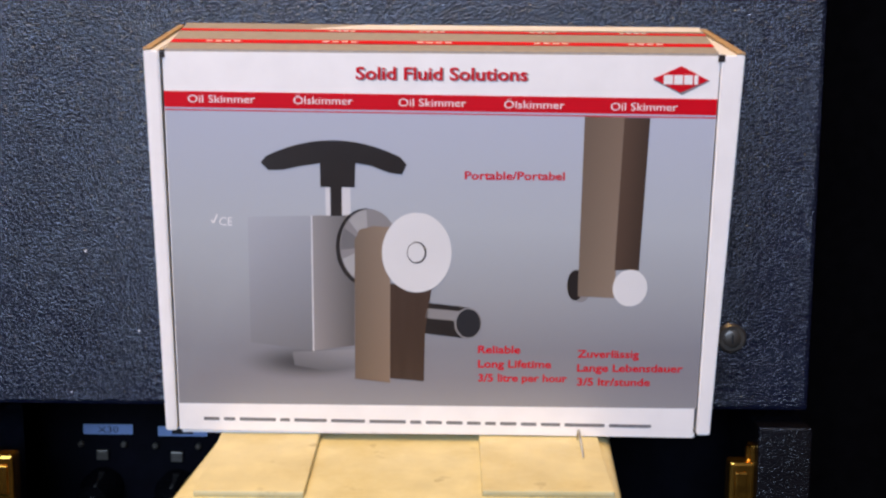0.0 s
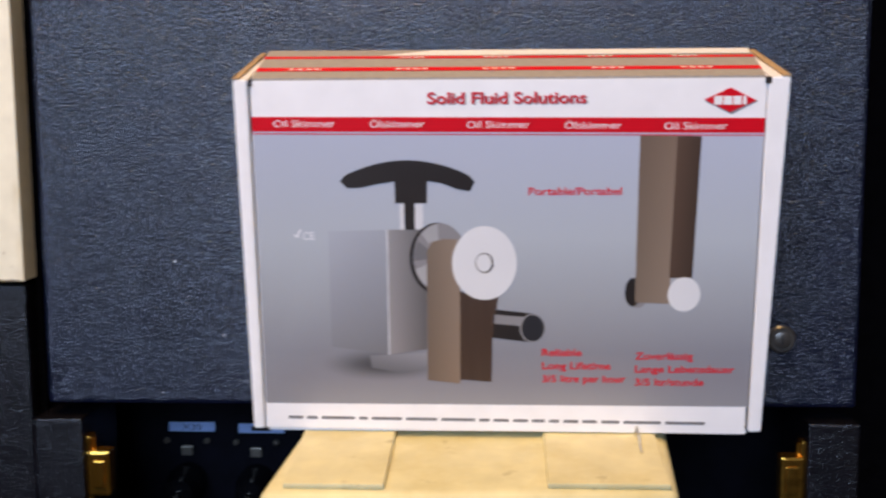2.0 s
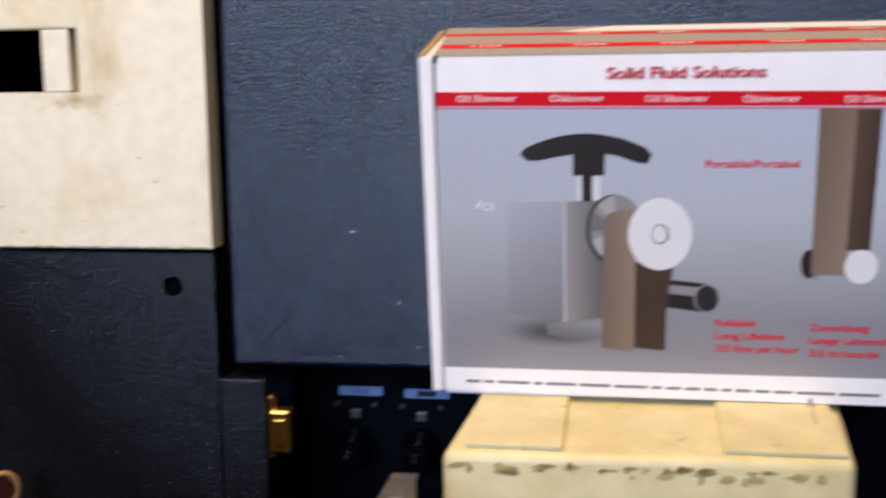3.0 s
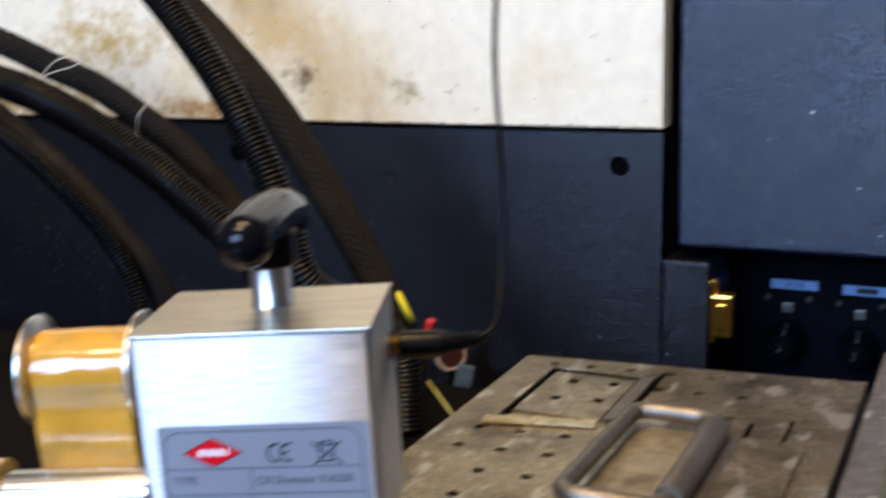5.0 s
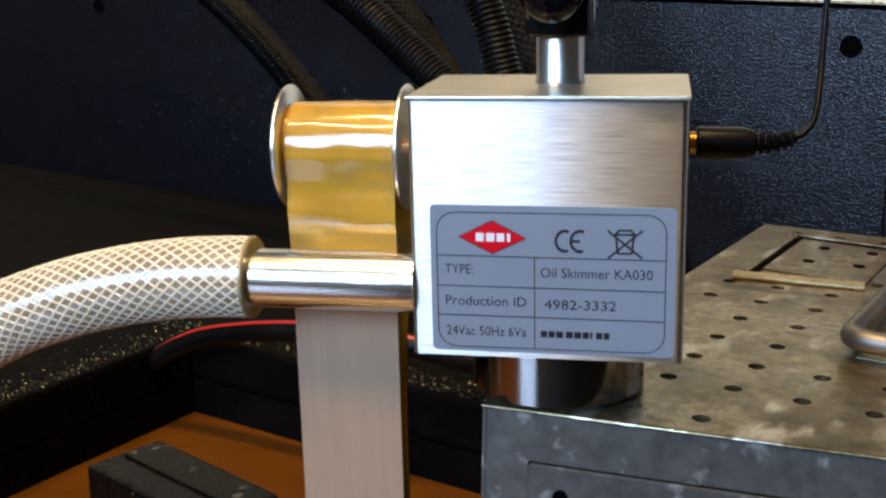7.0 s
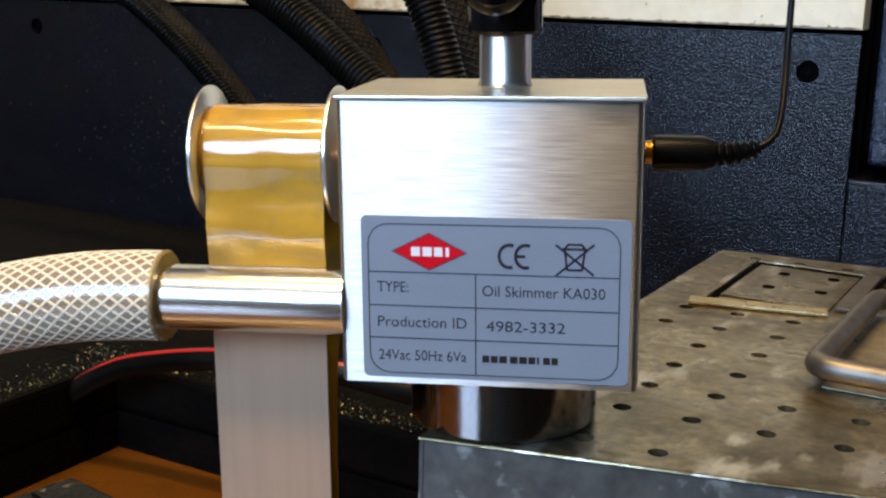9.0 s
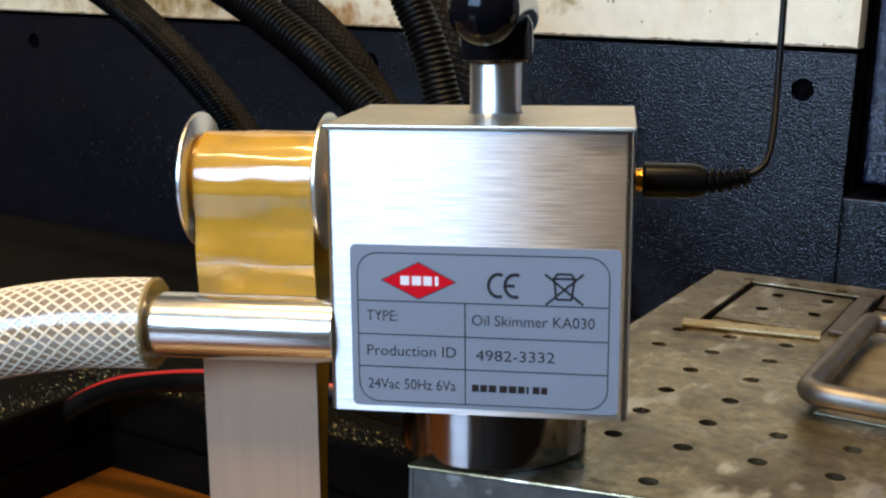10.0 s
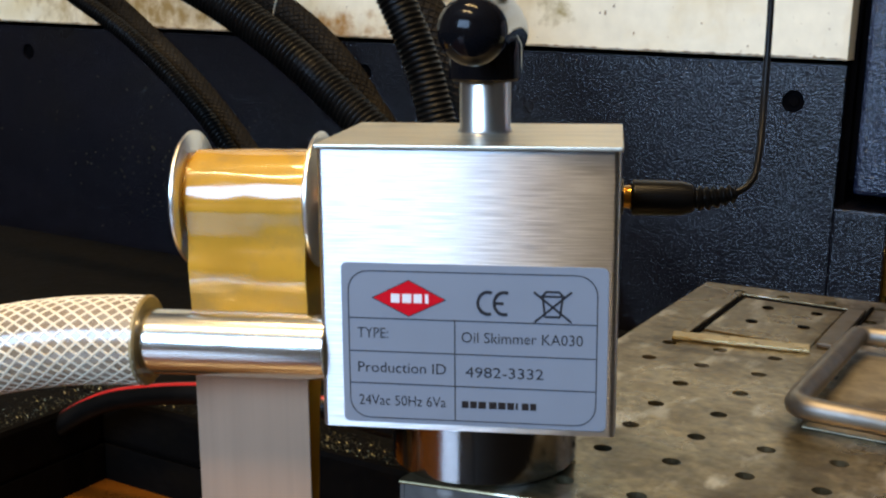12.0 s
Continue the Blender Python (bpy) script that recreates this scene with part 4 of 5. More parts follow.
bm = bmesh.new()
for k in range(46):
    gx = -0.170 + 0.214 * rng.random()
    gw, gh = rng.uniform(0.001, 0.006), rng.uniform(0.0006, 0.003)
    gz = 0.0203 - 0.0115 - rng.random() ** 2 * 0.006 + 0.0012
    gy = 0.6438 + (gx + 0.176) * 0.0265
    bm.faces.new([bm.verts.new((gx + a * gw, gy - 0.0001 + a * gw * 0.0265, gz + b * gh)) for a, b in ((-1, -0.6), (0, -1), (1, -0.4), (0.8, 0.7), (-0.5, 1))])
tagged(part("grime", bm, material("faint_yellow_grime", (0.42, 0.33, 0.15), 0.5, 0, 200, 0.3, stain=(0.26, 0.19, 0.08), stain_scale=60), stand, "brown grime on the worn front edge"), kind="stuff")
part("raised_pad", pad(-0.163, -0.108, -0.0725, 0.055, -0.0001), BLOCKPAINT, stand, "raised cream pad")
part("raised_pad", pad(-0.020, 0.046, -0.0690, 0.055, -0.0001), BLOCKPAINT, stand, "raised cream pad")
part("wire_clip", sweep([STAND @ Vector(p) for p in ((0.034, -0.004, 0.0), (0.0345, -0.004, 0.006), (0.035, -0.012, 0.003), (0.0345, -0.03, 0.0006))], 0.0006, 30, 8), STEEL, stand, "", True)

BOX = STAND @ pose(-0.1854, 0, 0)
CW, CH, CD = 0.2860, 0.2090, 0.080
carton = thing("carton", BOX, "white printed product carton with red bands, closed lid", "cardboard box")


def hull(points, faces, bev=0.0):
    bm = bmesh.new()
    v = [bm.verts.new(p) for p in points]
    for f in faces:
        bm.faces.new([v[i] for i in f])
    if bev:
        bmesh.ops.bevel(bm, geom=bm.edges[:], offset=bev, segments=2, affect="EDGES")
    return bm


HEX = ((0, 1, 2, 3), (4, 7, 6, 5), (0, 4, 5, 1), (1, 5, 6, 2), (2, 6, 7, 3), (3, 7, 4, 0))
# front sheet, back sheet, top, bottom, doubled side walls
part("front_sheet", hull([(0, 0, 0.0025), (CW - 0.0025, 0, 0.0002), (CW, 0, CH), (0, 0, CH), (0, 0.002, 0.0025), (CW - 0.0025, 0.002, 0.0002), (CW, 0.002, CH), (0, 0.002, CH)], HEX), CARD, carton)
part("back_sheet", box(-0.004, CW + 0.004, CD - 0.002, CD, 0.0, CH + 0.0075), CARD, carton)
part("bottom_sheet", box(0.001, CW - 0.001, 0.0022, CD - 0.0022, 0.0, 0.002), CARD, carton)
part("top_sheet", hull([(0.001, 0.0004, CH - 0.0004), (CW - 0.001, 0.0004, CH - 0.0004), (CW + 0.006, CD, CH + 0.0085), (-0.0040, CD, CH + 0.0095),
                        (0.001, 0.0004, CH + 0.0012), (CW - 0.001, 0.0004, CH + 0.0012), (CW + 0.006, CD, CH + 0.0101), (-0.0040, CD, CH + 0.0111)], HEX), CARDTOP, carton, "unbleached card top with red bands")
for xi, xo, flare in ((-0.0012, -0.0074, -0.0022), (CW - 0.0006, CW + 0.0068, 0.0056)):
    # xi is the inner edge, xo the outer one, which flares outwards at the top
    wall = part("side_wall", hull([(xo, -0.0008, 0.002), (xi, -0.0008, 0.002), (xi + flare * 0.2, -0.0008, CH + 0.0004), (xo + flare, -0.0008, CH + 0.0006),
                                   (xo, CD - 0.0022, 0.002), (xi, CD - 0.0022, 0.002), (xi + flare * 0.3, CD - 0.0022, CH + 0.0080), (xo + flare * 0.3, CD - 0.0022, CH + 0.0082)], HEX, 0.0007), CARD, carton, "doubled white side wall")
    inner = xo + flare + (0.0036 if flare < 0 else -0.0042)
    deep = xo + flare * 0.3
    part("raw_edge", hull([(xo + flare, -0.0006, CH + 0.0007), (inner, -0.0006, CH + 0.0007), (deep * 0.6 + xi * 0.4, CD - 0.003, CH + 0.0088), (deep, CD - 0.003, CH + 0.0088),
                           (xo + flare, -0.0006, CH + 0.0017), (inner, -0.0006, CH + 0.0017), (deep * 0.6 + xi * 0.4, CD - 0.003, CH + 0.0100), (deep, CD - 0.003, CH + 0.0100)], HEX), CARDEDGE, wall, "raw brown card edge")
# Dark blocks stand for the shaded gaps at the lid's corners.
part("corner_gap_shade", box(-0.0012, 0.0012, -0.0009, 0.003, CH - 0.0030, CH + 0.0006), INKCHAR, carton)
part("corner_gap_shade", box(CW - 0.0012, CW + 0.0022, -0.0009, 0.003, CH - 0.0030, CH + 0.0006), INKCHAR, carton)


def pr(name, pts, mat, step, parent=carton, label=""):
    return part(name, flat(pts, 0.0, 0.00008 * step), mat, parent, label)


def rect(x0, x1, z0, z1):
    return [(x0, z0), (x1, z0), (x1, z1), (x0, z1)]


pr("printed_backdrop", [(0.0004, 0.0180), (CW - 0.0012, 0.0175), (CW - 0.0006, 0.1790), (0.0004, 0.1815)], BACKDROPINK, 1, label="printed grey backdrop")
pr("red_band", [(0.0, 0.1806), (CW - 0.0003, 0.1786), (CW - 0.0003, 0.1870), (0.0, 0.1889)], INKRED, 2, label="printed red band")
pr("red_rule", [(0.0, 0.1790), (CW - 0.0003, 0.1770), (CW - 0.0003, 0.1776), (0.0, 0.1796)], INKRED, 2)
Y = lambda k: -0.00008 * k


def tops(y0, y1, name="red_band"):
    """A red band across the top, from depth y0 to y1."""
    pts = []
    for y in (y0, y1):
        f = y / CD
        pts.append([(0.001 - 0.005 * f, y, CH + 0.0013 + 0.0099 * f), (CW - 0.001 + 0.007 * f, y, CH + 0.0013 + 0.0089 * f)])
    bm = bmesh.new()
    bm.faces.new([bm.verts.new(p) for p in (pts[0][0], pts[0][1], pts[1][1], pts[1][0])])
    return part(name, bm, INKRED, carton)


tops(0.0185, 0.0285)
tops(0.0540, 0.0610)
bm = bmesh.new()
for f0, f1 in ((0.064, 0.080),):
    v = [bm.verts.new((x, y, CH + 0.00135 + 0.0094 * y / CD)) for x, y in ((-0.002, f0), (CW + 0.003, f0), (CW + 0.005, f1), (-0.003, f1))]
    bm.faces.new(v)
part("pale_strip", bm, CARD, carton)
for k in range(5):
    for y, w in ((0.0235, 0.020), (0.0575, 0.016)):
        x = 0.018 + 0.056 * k + (0.006 if k % 2 else 0)
        z = CH + 0.00145 + 0.0094 * y / CD
        bm = bmesh.new()
        for q in range(4):
            xa = x + q * w / 4
            bm.faces.new([bm.verts.new(p) for p in ((xa, y - 0.001, z - 0.00015), (xa + w / 6, y - 0.001, z - 0.00015), (xa + w / 6, y + 0.001, z + 0.0002), (xa, y + 0.001, z + 0.0002))])
        part("print_bar", bm, INKWHITE, carton)
X = lambda x: x + 0.1854
for words, a, b, z in (("Oil Skimmer", -0.1731, -0.1385, 0.1832), ("Ölskimmer", -0.1186, -0.0879, 0.1828), ("Oil Skimmer", -0.0642, -0.0294, 0.1822), ("Ölskimmer", -0.0097, 0.0216, 0.1816), ("Oil Skimmer", 0.0454, 0.0799, 0.1810)):
    lettering(words, X(a), X(b), z - 0.0002, Y(3.2), INKWHITE, carton, height=0.0042)
lettering("Solid Fluid Solutions", X(-0.0860) + 0.0006, X(0.0022) + 0.0006, 0.1952, Y(2), INKGREY, carton, "lettering_shade", height=0.0066, bold=0.02)
lettering("Solid Fluid Solutions", X(-0.0863), X(0.0020), 0.1957, Y(3), INKRED, carton, height=0.0066, bold=0.022)
lettering("Portable/Portabel", X(-0.0296), X(0.0229), 0.1440, Y(3), INKRED, carton, height=0.0044, bold=0.024)
for words, a, b, z in (("Reliable", -0.0212, 0.0019, 0.0484), ("Long Lifetime", -0.0211, 0.0188, 0.0402), ("3/5 litre per hour", -0.0209, 0.0277, 0.0322),
                       ("Zuverlässig", 0.0328, 0.0663, 0.0464), ("Lange Lebensdauer", 0.0330, 0.0905, 0.0384), ("3/5 ltr/stunde", 0.0332, 0.0730, 0.0304)):
    lettering(words, X(a), X(b), z, Y(3), INKRED, carton, height=0.0044, bold=0.024)
lx, lz = X(0.0809), 0.1968
pr("logo_shade", [(lx - 0.0140, lz - 0.0004), (lx + 0.001, lz - 0.0078), (lx + 0.0150, lz - 0.0006), (lx + 0.0008, lz + 0.006)], INKGREY, 2)
pr("logo_diamond", [(lx - 0.0143, lz + 0.0004), (lx, lz - 0.0066), (lx + 0.0143, lz - 0.0002), (lx, lz + 0.0070)], INKRED, 3, label="printed red logo diamond")
for k, w in enumerate((0.0046, 0.0046, 0.0044, 0.0020)):
    bx = lx - 0.0088 + 0.0052 * k
    pr("logo_block", rect(bx, bx + w, lz - 0.0024, lz + 0.0024), INKWHITE, 4, label="white logo block")
x = X(-0.1717)
for w in (0.0085, 0.0062, 0.0198, 0.0052, 0.0178, 0.0185, 0.0200, 0.0060, 0.0088, 0.0088, 0.0075, 0.0058, 0.0088, 0.0085, 0.0105, 0.0220, 0.0230):
    z = 0.0082 - 0.0095 * (x - 0.0137) / 0.255 * 0.25
    pr("print_bar", [(x, z), (x + w, z - 0.0093 * w), (x + w, z + 0.0018 - 0.0093 * w), (x, z + 0.0018)], INKADDR, 2)
    x += w + 0.00255
# the pictured machine
pr("pictured_foot", [(X(-0.122), 0.0480), (X(-0.121), 0.0405), (X(-0.105), 0.0375), (X(-0.088), 0.0400), (X(-0.088), 0.0500)], INKFOOT, 1.8)
pr("pictured_housing", [(X(-0.1445), 0.0534), (X(-0.1107), 0.0488), (X(-0.1105), 0.1238), (X(-0.1441), 0.1230)], HOUSINGINK, 2)
pr("pictured_housing", [(X(-0.1107), 0.0488), (X(-0.0882), 0.0520), (X(-0.0874), 0.1243), (X(-0.1105), 0.1238)], HOUSINGSIDE, 2)
pr("pictured_housing", [(X(-0.1109), 0.0488), (X(-0.1101), 0.0489), (X(-0.1099), 0.1238), (X(-0.1107), 0.1238)], INKPALE, 2.4)
pr("pictured_shaft", rect(X(-0.1028), X(-0.0896), 0.1238, 0.1410), INKPALE, 2)
pr("pictured_shaft", rect(X(-0.1002), X(-0.0942), 0.1238, 0.1410), INKCHAR, 2.4)
pts = []
for k in range(13):
    s = (k - 6) / 6
    pts.append((X(-0.0985 + 0.0350 * s), 0.1640 - 0.0085 * s * s))
pts += [(X(-0.0600), 0.1515), (X(-0.0625), 0.1462), (X(-0.0690), 0.1470), (X(-0.0790), 0.1508), (X(-0.0868), 0.1520), (X(-0.0873), 0.1392), (X(-0.1053), 0.1392), (X(-0.1055), 0.1518), (X(-0.1160), 0.1502), (X(-0.1250), 0.1482), (X(-0.1325), 0.1480), (X(-0.1365), 0.1520)]
pr("pictured_handle", pts, INKCHAR, 3, label="pictured dark handle")
pr("pictured_flange", oval(X(-0.0815), 0.1068, 0.0162, 0.0212), INKCHAR, 2.6)
pr("pictured_flange", oval(X(-0.0800), 0.1072, 0.0155, 0.0205), INKSILVER, 3)
for a0, a1, ink in ((95, 135, INKGLINT), (150, 185, INKSHADE2), (200, 235, INKGLINT)):
    fan = [(X(-0.0800), 0.1072)] + [(X(-0.0800) + 0.0150 * math.cos(radians(a)), 0.1072 + 0.0200 * math.sin(radians(a))) for a in range(a0, a1 + 1, 5)]
    pr("pictured_flange", fan, ink, 3.15)
pr("pictured_tube", [(X(-0.0500), 0.0593), (X(-0.0280), 0.0566), (X(-0.0260), 0.0740), (X(-0.0490), 0.0765)], INKCHAR, 3)
pr("pictured_tube", [(X(-0.0500), 0.0680), (X(-0.0280), 0.0660), (X(-0.0265), 0.0715), (X(-0.0490), 0.0735)], INKSILVER, 3.3)
pr("pictured_tube_end", oval(X(-0.0268), 0.0652, 0.0074, 0.0088), INKSILVER, 3.6)
pr("pictured_tube_end", oval(X(-0.0266), 0.0652, 0.0066, 0.0080), INKBLACK, 3.9)
pr("pictured_belt", [(X(-0.0689), 0.0335), (X(-0.0505), 0.0320), (X(-0.0500), 0.0600), (X(-0.0465), 0.0850), (X(-0.0689), 0.0870)], INKBROWN, 3.3)
pr("pictured_belt", [(X(-0.0881), 0.0330), (X(-0.0690), 0.0308), (X(-0.0686), 0.1180), (X(-0.0780), 0.1185), (X(-0.0850), 0.1165), (X(-0.0876), 0.1110)], BELTFRONT, 3.6, label="pictured tan belt")
pr("pictured_disc", oval(X(-0.0546), 0.1040, 0.0186, 0.0218), INKDISC, 4.2, label="pictured pale disc")
pr("pictured_disc", oval(X(-0.0546), 0.1042, 0.0052, 0.0060), INKCHAR, 4.5)
pr("pictured_disc", oval(X(-0.0549), 0.1043, 0.0045, 0.0053), INKDISC, 4.8)
pr("pictured_strap", [(X(0.0318), 0.0809), (X(0.0514), 0.0800), (X(0.0535), 0.1772), (X(0.0322), 0.1775)], STRAPFRONT, 2, label="pictured hanging belt")
pr("pictured_strap", [(X(0.0510), 0.0955), (X(0.0640), 0.0955), (X(0.0662), 0.1770), (X(0.0528), 0.1772)], STRAPBACK, 2.2)
pr("pictured_disc", oval(X(0.0305), 0.0870, 0.0045, 0.0085), INKCHAR, 1.8)
pr("pictured_disc", oval(X(0.0335), 0.0845, 0.0050, 0.0070), INKSILVER, 1.7)
pr("pictured_disc", oval(X(0.0597), 0.0857, 0.0093, 0.0102), INKDISC, 3)
lettering("CE", X(-0.1592), X(-0.1523), 0.1180, Y(3), INKWHITE, carton, height=0.0048)
part("tick_mark", stroke((X(-0.1636), 0.1212), (X(-0.1622), 0.1192), 0.0008, Y(3)), INKWHITE, carton)
part("tick_mark", stroke((X(-0.1624), 0.1192), (X(-0.1602), 0.1240), 0.0008, Y(3)), INKWHITE, carton)

# ---- black conduits before the wall ----


def ribbed(r, depth, pitch):
    return lambda u: r + depth * (0.5 + 0.5 * math.cos(2 * math.pi * u / pitch)) ** 1.6


def conduit(name, pts, r, pitch, label, n=16):
    length = sum((Vector(b) - Vector(a)).length for a, b in zip(pts, pts[1:]))
    if pitch:
        bm = sweep(pts, ribbed(r, pitch * 0.30, pitch), int(length / pitch * 7), n)
        return solo(name, bm, RUBBER, label, "conduit", "black conduits by the wall", smooth=True)
    ob = thing(name, pose(0, 0, 0), label, "hose", "black hoses by the wall")
    part("tube", sweep(pts, r, 90, 20), SHEATH, ob, "", True)
    # dark threads wound both ways round the tube
    path, run = smooth_path(pts, 260)
    sides = frames_along(path)
    bm = bmesh.new()
    for sense in (1, -1):
        for k in range(14):
            prev = None
            for i, (p, (u, v)) in enumerate(zip(path, sides)):
                a = 2 * math.pi * k / 14 + sense * (run * i / 259) / r * 0.9
                row = [bm.verts.new(p + q * (math.cos(a + da) * u + math.sin(a + da) * v)) for da, q in ((-0.12, r - 0.0002), (0.0, r + 0.0005), (0.12, r - 0.0002))]
                if prev:
                    for q in range(2):
                        bm.faces.new((prev[q], prev[q + 1], row[q + 1], row[q]))
                prev = row
    tagged(part("braid", bm, SHEATH, ob, "woven dark thread"), kind="stuff")
    return ob


conduit("conduit", [(-1.08, 0.65, 0.19), (-0.99, 0.65, 0.171), (-0.915, 0.65, 0.145), (-0.874, 0.65, 0.1255), (-0.836, 0.65, 0.106), (-0.805, 0.65, 0.086), (-0.776, 0.65, 0.064), (-0.75, 0.65, 0.04), (-0.722, 0.65, 0.002), (-0.705, 0.65, -0.059)], 0.0058, 0.0030, "thin black ribbed conduit curving down by the wall", 14)
conduit("hose", [(-1.06, 0.67, 0.2), (-0.97, 0.67, 0.173), (-0.9, 0.67, 0.143), (-0.867, 0.67, 0.125), (-0.83, 0.67, 0.1005), (-0.797, 0.67, 0.077), (-0.768, 0.67, 0.0525), (-0.745, 0.67, 0.03), (-0.718, 0.67, -0.002), (-0.69, 0.67, -0.059)], 0.0084, 0, "dusty black braided hose curving down by the wall")
conduit("conduit", [(-0.9, 0.565, 0.17), (-0.84, 0.565, 0.168), (-0.782, 0.565, 0.16), (-0.73, 0.565, 0.15), (-0.69, 0.565, 0.1355), (-0.655, 0.565, 0.119), (-0.622, 0.565, 0.1), (-0.592, 0.565, 0.079), (-0.57, 0.565, 0.063), (-0.548, 0.565, 0.045), (-0.520, 0.585, 0.014), (-0.492, 0.6, -0.018), (-0.484, 0.587, -0.059)], 0.0103, 0.0030, "black corrugated conduit curving down by the wall")
conduit("hose", [(-0.92, 0.615, 0.207), (-0.85, 0.615, 0.196), (-0.792, 0.615, 0.178), (-0.745, 0.615, 0.1605), (-0.705, 0.615, 0.1455), (-0.67, 0.615, 0.126), (-0.643, 0.615, 0.109), (-0.618, 0.615, 0.087), (-0.598, 0.615, 0.063), (-0.575, 0.615, 0.038), (-0.54, 0.63, 0.006), (-0.513, 0.645, -0.015)], 0.0088, 0, "dusty black hose behind the corrugated conduit")
conduit("conduit", [(-0.745, 0.565, 0.36), (-0.67, 0.565, 0.273), (-0.636, 0.565, 0.236), (-0.609, 0.565, 0.205), (-0.59, 0.565, 0.183), (-0.569, 0.565, 0.155), (-0.551, 0.565, 0.125), (-0.538, 0.565, 0.099), (-0.528, 0.565, 0.07), (-0.517, 0.565, 0.04), (-0.497, 0.585, 0.014), (-0.474, 0.6, -0.010), (-0.467, 0.592, -0.059)], 0.0094, 0.0030, "black corrugated conduit hanging steeply")
conduit("hose", [(-0.86, 0.66, 0.345), (-0.76, 0.66, 0.276), (-0.71, 0.66, 0.238), (-0.666, 0.66, 0.2), (-0.629, 0.66, 0.1655), (-0.597, 0.66, 0.131), (-0.567, 0.66, 0.089), (-0.541, 0.66, 0.048), (-0.52, 0.66, 0.012), (-0.505, 0.655, -0.014), (-0.492, 0.648, -0.045)], 0.0120, 0, "dusty black hose hanging beside the conduit")
for (x, z, tilt, r) in ((-0.4915, 0.004, 62, 0.0098), (-0.527, 0.006, 40, 0.0120)):
    ring = sweep([(r * math.cos(2 * math.pi * k / 16), 0, r * math.sin(2 * math.pi * k / 16)) for k in range(17)], 0.0019, 60, 8)
    solo("cable_tie", ring, YELLOW, "yellow cable tie round the black hoses", "cable tie", "yellow cable ties", smooth=True, m=pose(x, 0.642, z, 60, tilt, 0))
tie = sweep([(0, 0, 0), (0.012, -0.003, 0.008), (0.026, -0.005, 0.0135), (0.040, 0.0, 0.0135), (0.030, 0.001, 0.0080), (0.014, -0.004, 0.0035), (-0.001, -0.001, -0.001)], 0.0004, 60, 6)
solo("wire_tie", tie, BRAID, "thin pale wire looped round a hose", "wire", "wire ties on the hose", smooth=True, m=pose(-0.745, 0.602, 0.1535))
tie = sweep([(0, 0.004, 0.014), (0.003, -0.001, 0.006), (-0.001, -0.004, 0.0), (-0.006, -0.001, -0.012), (-0.005, 0.001, -0.016)], 0.0004, 40, 6)
solo("wire_tie", tie, BRAID, "thin pale wire end sticking up from a hose", "wire", "wire ties on the hose", smooth=True, m=pose(-0.660, 0.604, 0.130))
solo("red_connector", box(-0.003, 0.003, -0.003, 0.003, -0.005, 0.005, 0.0015), REDPLASTIC, "small red plastic connector on the hoses", "connector", m=pose(-0.4755, 0.645, -0.008, 0, 15, 0))
roll = thing("tape_roll", pose(-0.5280, 0.785, -0.0735, 0, 0, -48), "small white ring with a red core", "tape roll")
part("ring", sweep([(0, 0.0108 * math.cos(2 * math.pi * k / 16), 0.0125 * math.sin(2 * math.pi * k / 16)) for k in range(17)], 0.0021, 50, 10), BELT, roll, "", True)
part("core", lathe([(0.0096, -0.004), (0.0096, 0.002)], "x", n=24), DARKRED, roll, "dark red core", True)
part("stalk", sweep([(0.001, 0, -0.012), (0.0, 0.002, -0.028), (-0.004, 0.004, -0.0465)], 0.003, 20, 8), RUBBER, roll, "", True)
solo("yellow_wire", sweep([(-0.466, 0.62, -0.036), (-0.452, 0.61, -0.0425), (-0.431, 0.60, -0.0585)], 0.0009, 20, 8), WIRE, "short yellow wire beside the plate", "wire", smooth=True)
solo("blue_rag", box(-0.007, 0.007, -0.002, 0.002, -0.030, 0.010, 0.0015), BLUERAG, "scrap of pale blue cloth", "cloth", m=pose(-0.5170, 0.785, -0.0905, 0, 12, 10))
cable = thing("striped_cable", pose(0, 0, 0), "black cable with a red stripe running over the ledge", "cable")
cpts = [(-0.668, 0.385, -0.108), (-0.652, 0.392, -0.088), (-0.637, 0.398, -0.0705), (-0.612, 0.402, -0.0545), (-0.585, 0.404, -0.0455), (-0.544, 0.405, -0.0370), (-0.50, 0.41, -0.034), (-0.45, 0.43, -0.045), (-0.42, 0.46, -0.0545)]
part("sheath", sweep(cpts, 0.0052, 70, 14), RUBBER, cable, "", True)
part("stripe", sweep([(x, y - 0.0018, z + 0.0040) for x, y, z in cpts], 0.0013, 70, 8), REDPLASTIC, cable, "thin red stripe", True)

# ---- recess with connectors, and the latch posts ----
def label_tape(x, z, words):
    t = thing("label_tape", pose(x, 0.9636, z), "pale blue tape label with black print", "label", "tape labels on the panel")
    part("tape", flat(rect(0, 0.0378, -0.0078, 0), 0, 0.0004), BLUETAPE, t)
    if words:
        lettering(words, 0.011, 0.027, -0.0064, -0.0005, INKBLACK, t, height=0.005)
    else:
        part("print_bar", flat(rect(0.011, 0.027, -0.0062, -0.0016), 0, 0.0005), INKCHAR, t)


label_tape(-0.3158, -0.0367, "X30")
label_tape(-0.2586, -0.0377, "")


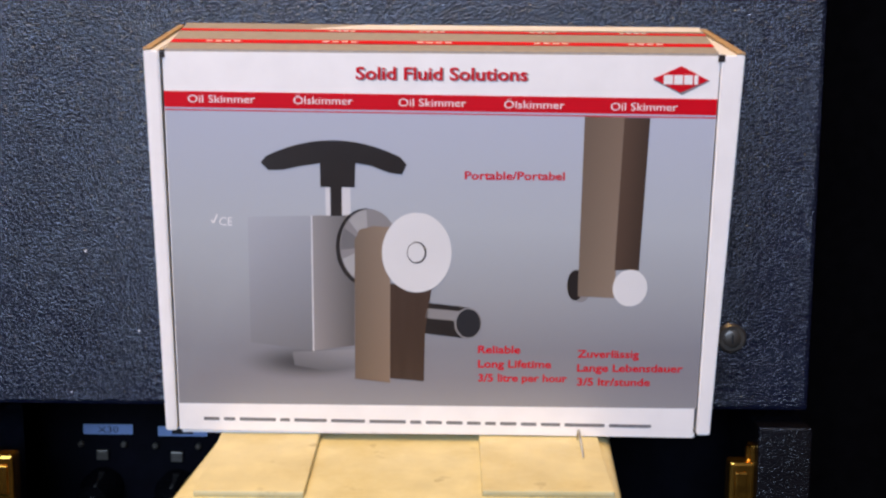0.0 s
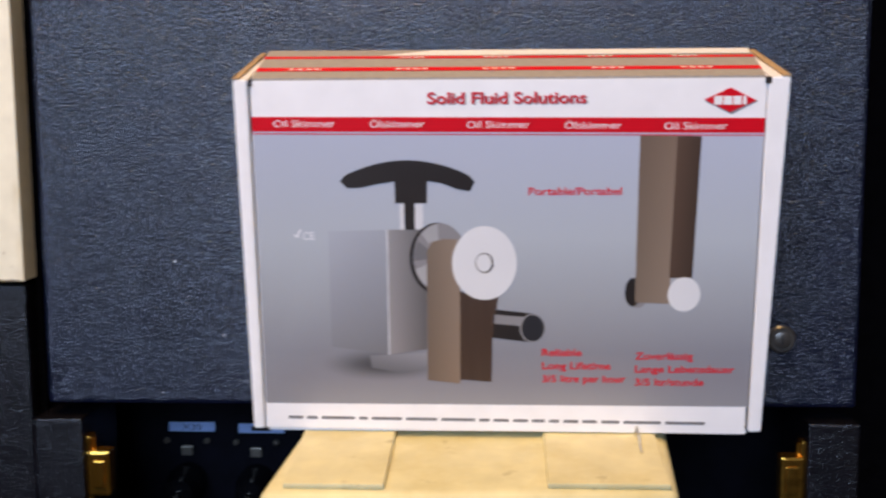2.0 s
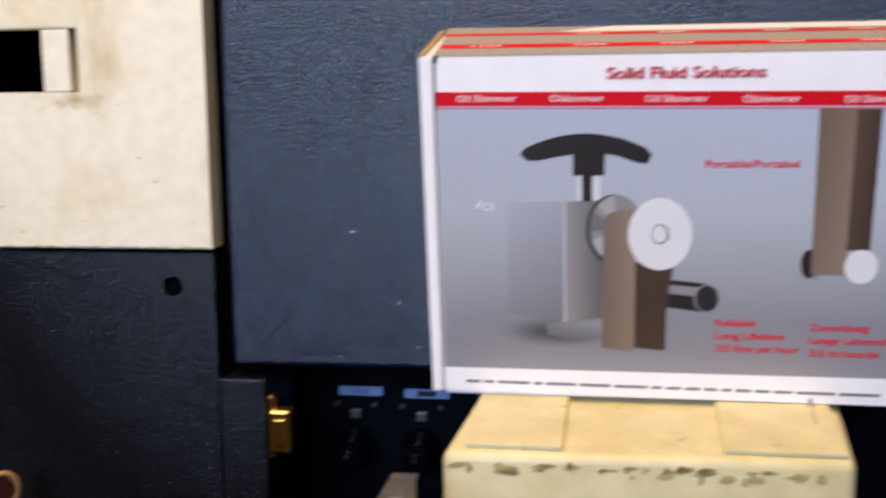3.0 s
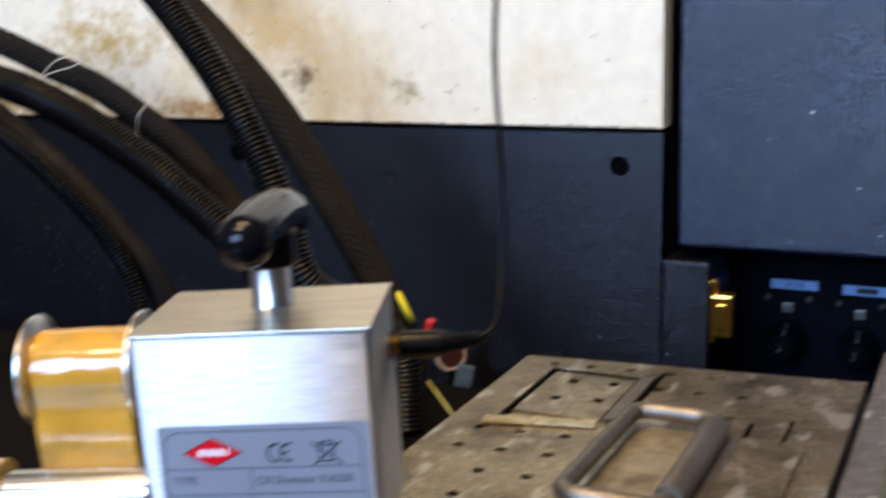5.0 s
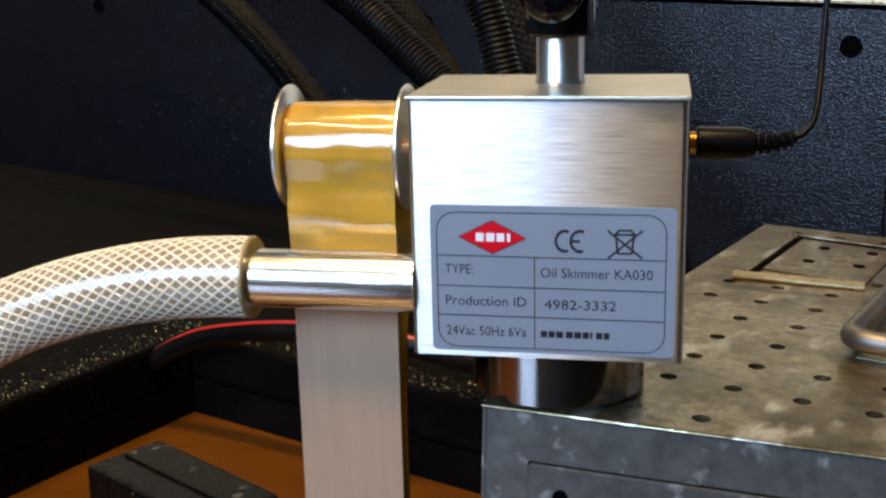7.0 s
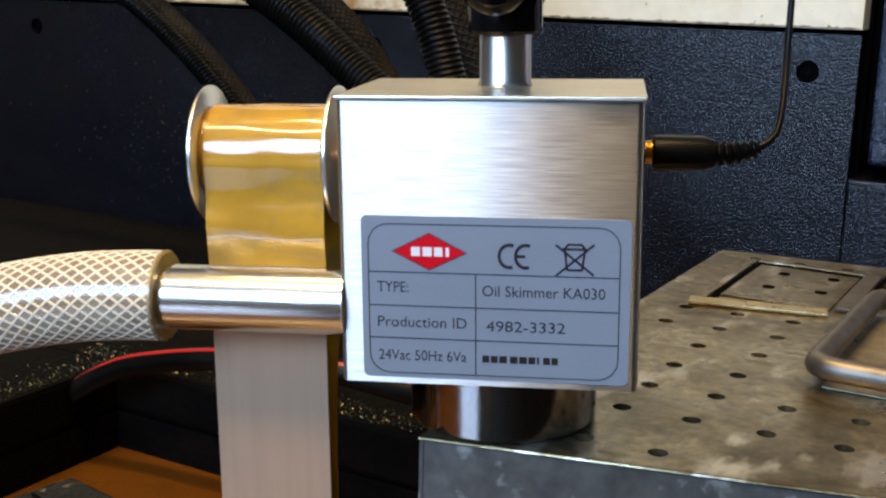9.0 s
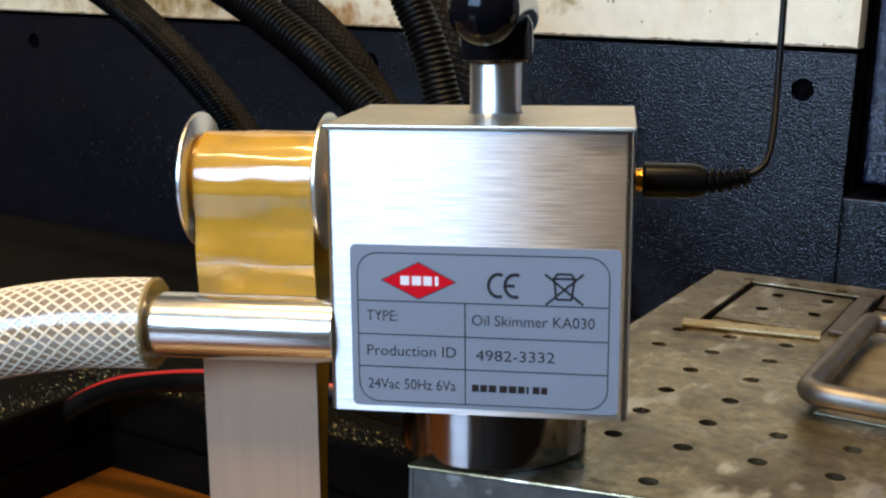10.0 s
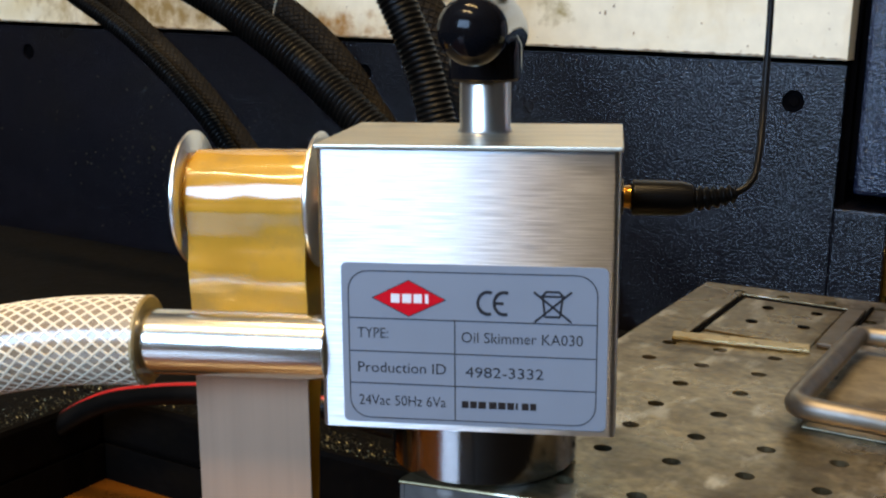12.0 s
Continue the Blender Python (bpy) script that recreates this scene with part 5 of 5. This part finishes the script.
def connector(x, z):
    c = thing("panel_connector", pose(x, 0.9635, z), "black round panel connector with metal screws", "connector", "connectors in the recess")
    part("socket", lathe([(0.0155, 0), (0.0155, -0.012), (0.0120, -0.020), (0.0115, -0.034), (0.0095, -0.036)], "y", (0, 0, 0), 28), GLOSSBLACK, c, "", True)
    part("pin", lathe([(0.0026, -0.034), (0.0032, -0.040), (0.0018, -0.042)], "y", (0, 0, 0), 14), STEEL, c, "metal pin", True)
    for dx in (-0.0165, 0.0165):
        part("screw", lathe([(0.0024, 0), (0.0024, -0.003), (0.0012, -0.004)], "y", (dx, 0, 0.034), 12), ROD, c, "", True)
    part("clip", box(-0.0045, 0.0045, -0.004, 0, 0.022, 0.030, 0.0008), ROD, c)


connector(-0.3010, -0.086)
connector(-0.2440, -0.087)


def latch_post(x0, x1, side):
    p = thing("latch_post", pose(0, 0, 0), "charcoal square post with a yellow metal latch", "post", "latch posts under the door")
    part("post", box(x0, x1, 0.8265, 0.90, -0.2615, 0.0045, 0.0015), GREY, p)
    lx = x1 if side > 0 else x0
    la = part("latch", box(min(lx, lx + side * 0.0165), max(lx, lx + side * 0.0165), 0.832, 0.846, -0.0535, -0.0205, 0.0022), GOLD, p, "yellow chromated latch")
    part("latch_pin", lathe([(0.0022, -0.0205), (0.0022, -0.012)], "z", (lx + side * 0.003, 0.839, 0), 12), GOLD, la, "", True)
    part("keeper", box(min(lx, lx + side * 0.003), max(lx, lx + side * 0.003), 0.8335, 0.845, -0.058, -0.010, 0.0006), GOLD, la)
    part("latch_eye", box(min(lx + side * 0.005, lx + side * 0.013), max(lx + side * 0.005, lx + side * 0.013), 0.8305, 0.8325, -0.047, -0.027, 0.001), GOLD, la)


latch_post(-0.3720, -0.3374, 1)
latch_post(0.1640, 0.1985, -1)
lock = thing("door_lock", pose(0.1446, WALL + 0.006, 0.0622), "round steel key lock in the dark door", "lock")
GUNMETAL = material("dark_lock_steel", (0.15, 0.135, 0.12), 0.35, 0.8, 80, 0.2)
part("collar", lathe([(0.0095, -0.0003), (0.0095, -0.0028), (0.0082, -0.0040), (0.0060, -0.0040)], "y", n=36), GUNMETAL, lock, "", True)
part("barrel", lathe([(0.0055, -0.0035), (0.0055, -0.0052), (0.0045, -0.0056)], "y", n=28), GUNMETAL, lock, "", True)
part("keyway", box(-0.0006, 0.0006, -0.0058, -0.005, -0.003, 0.003), INKBLACK, lock)
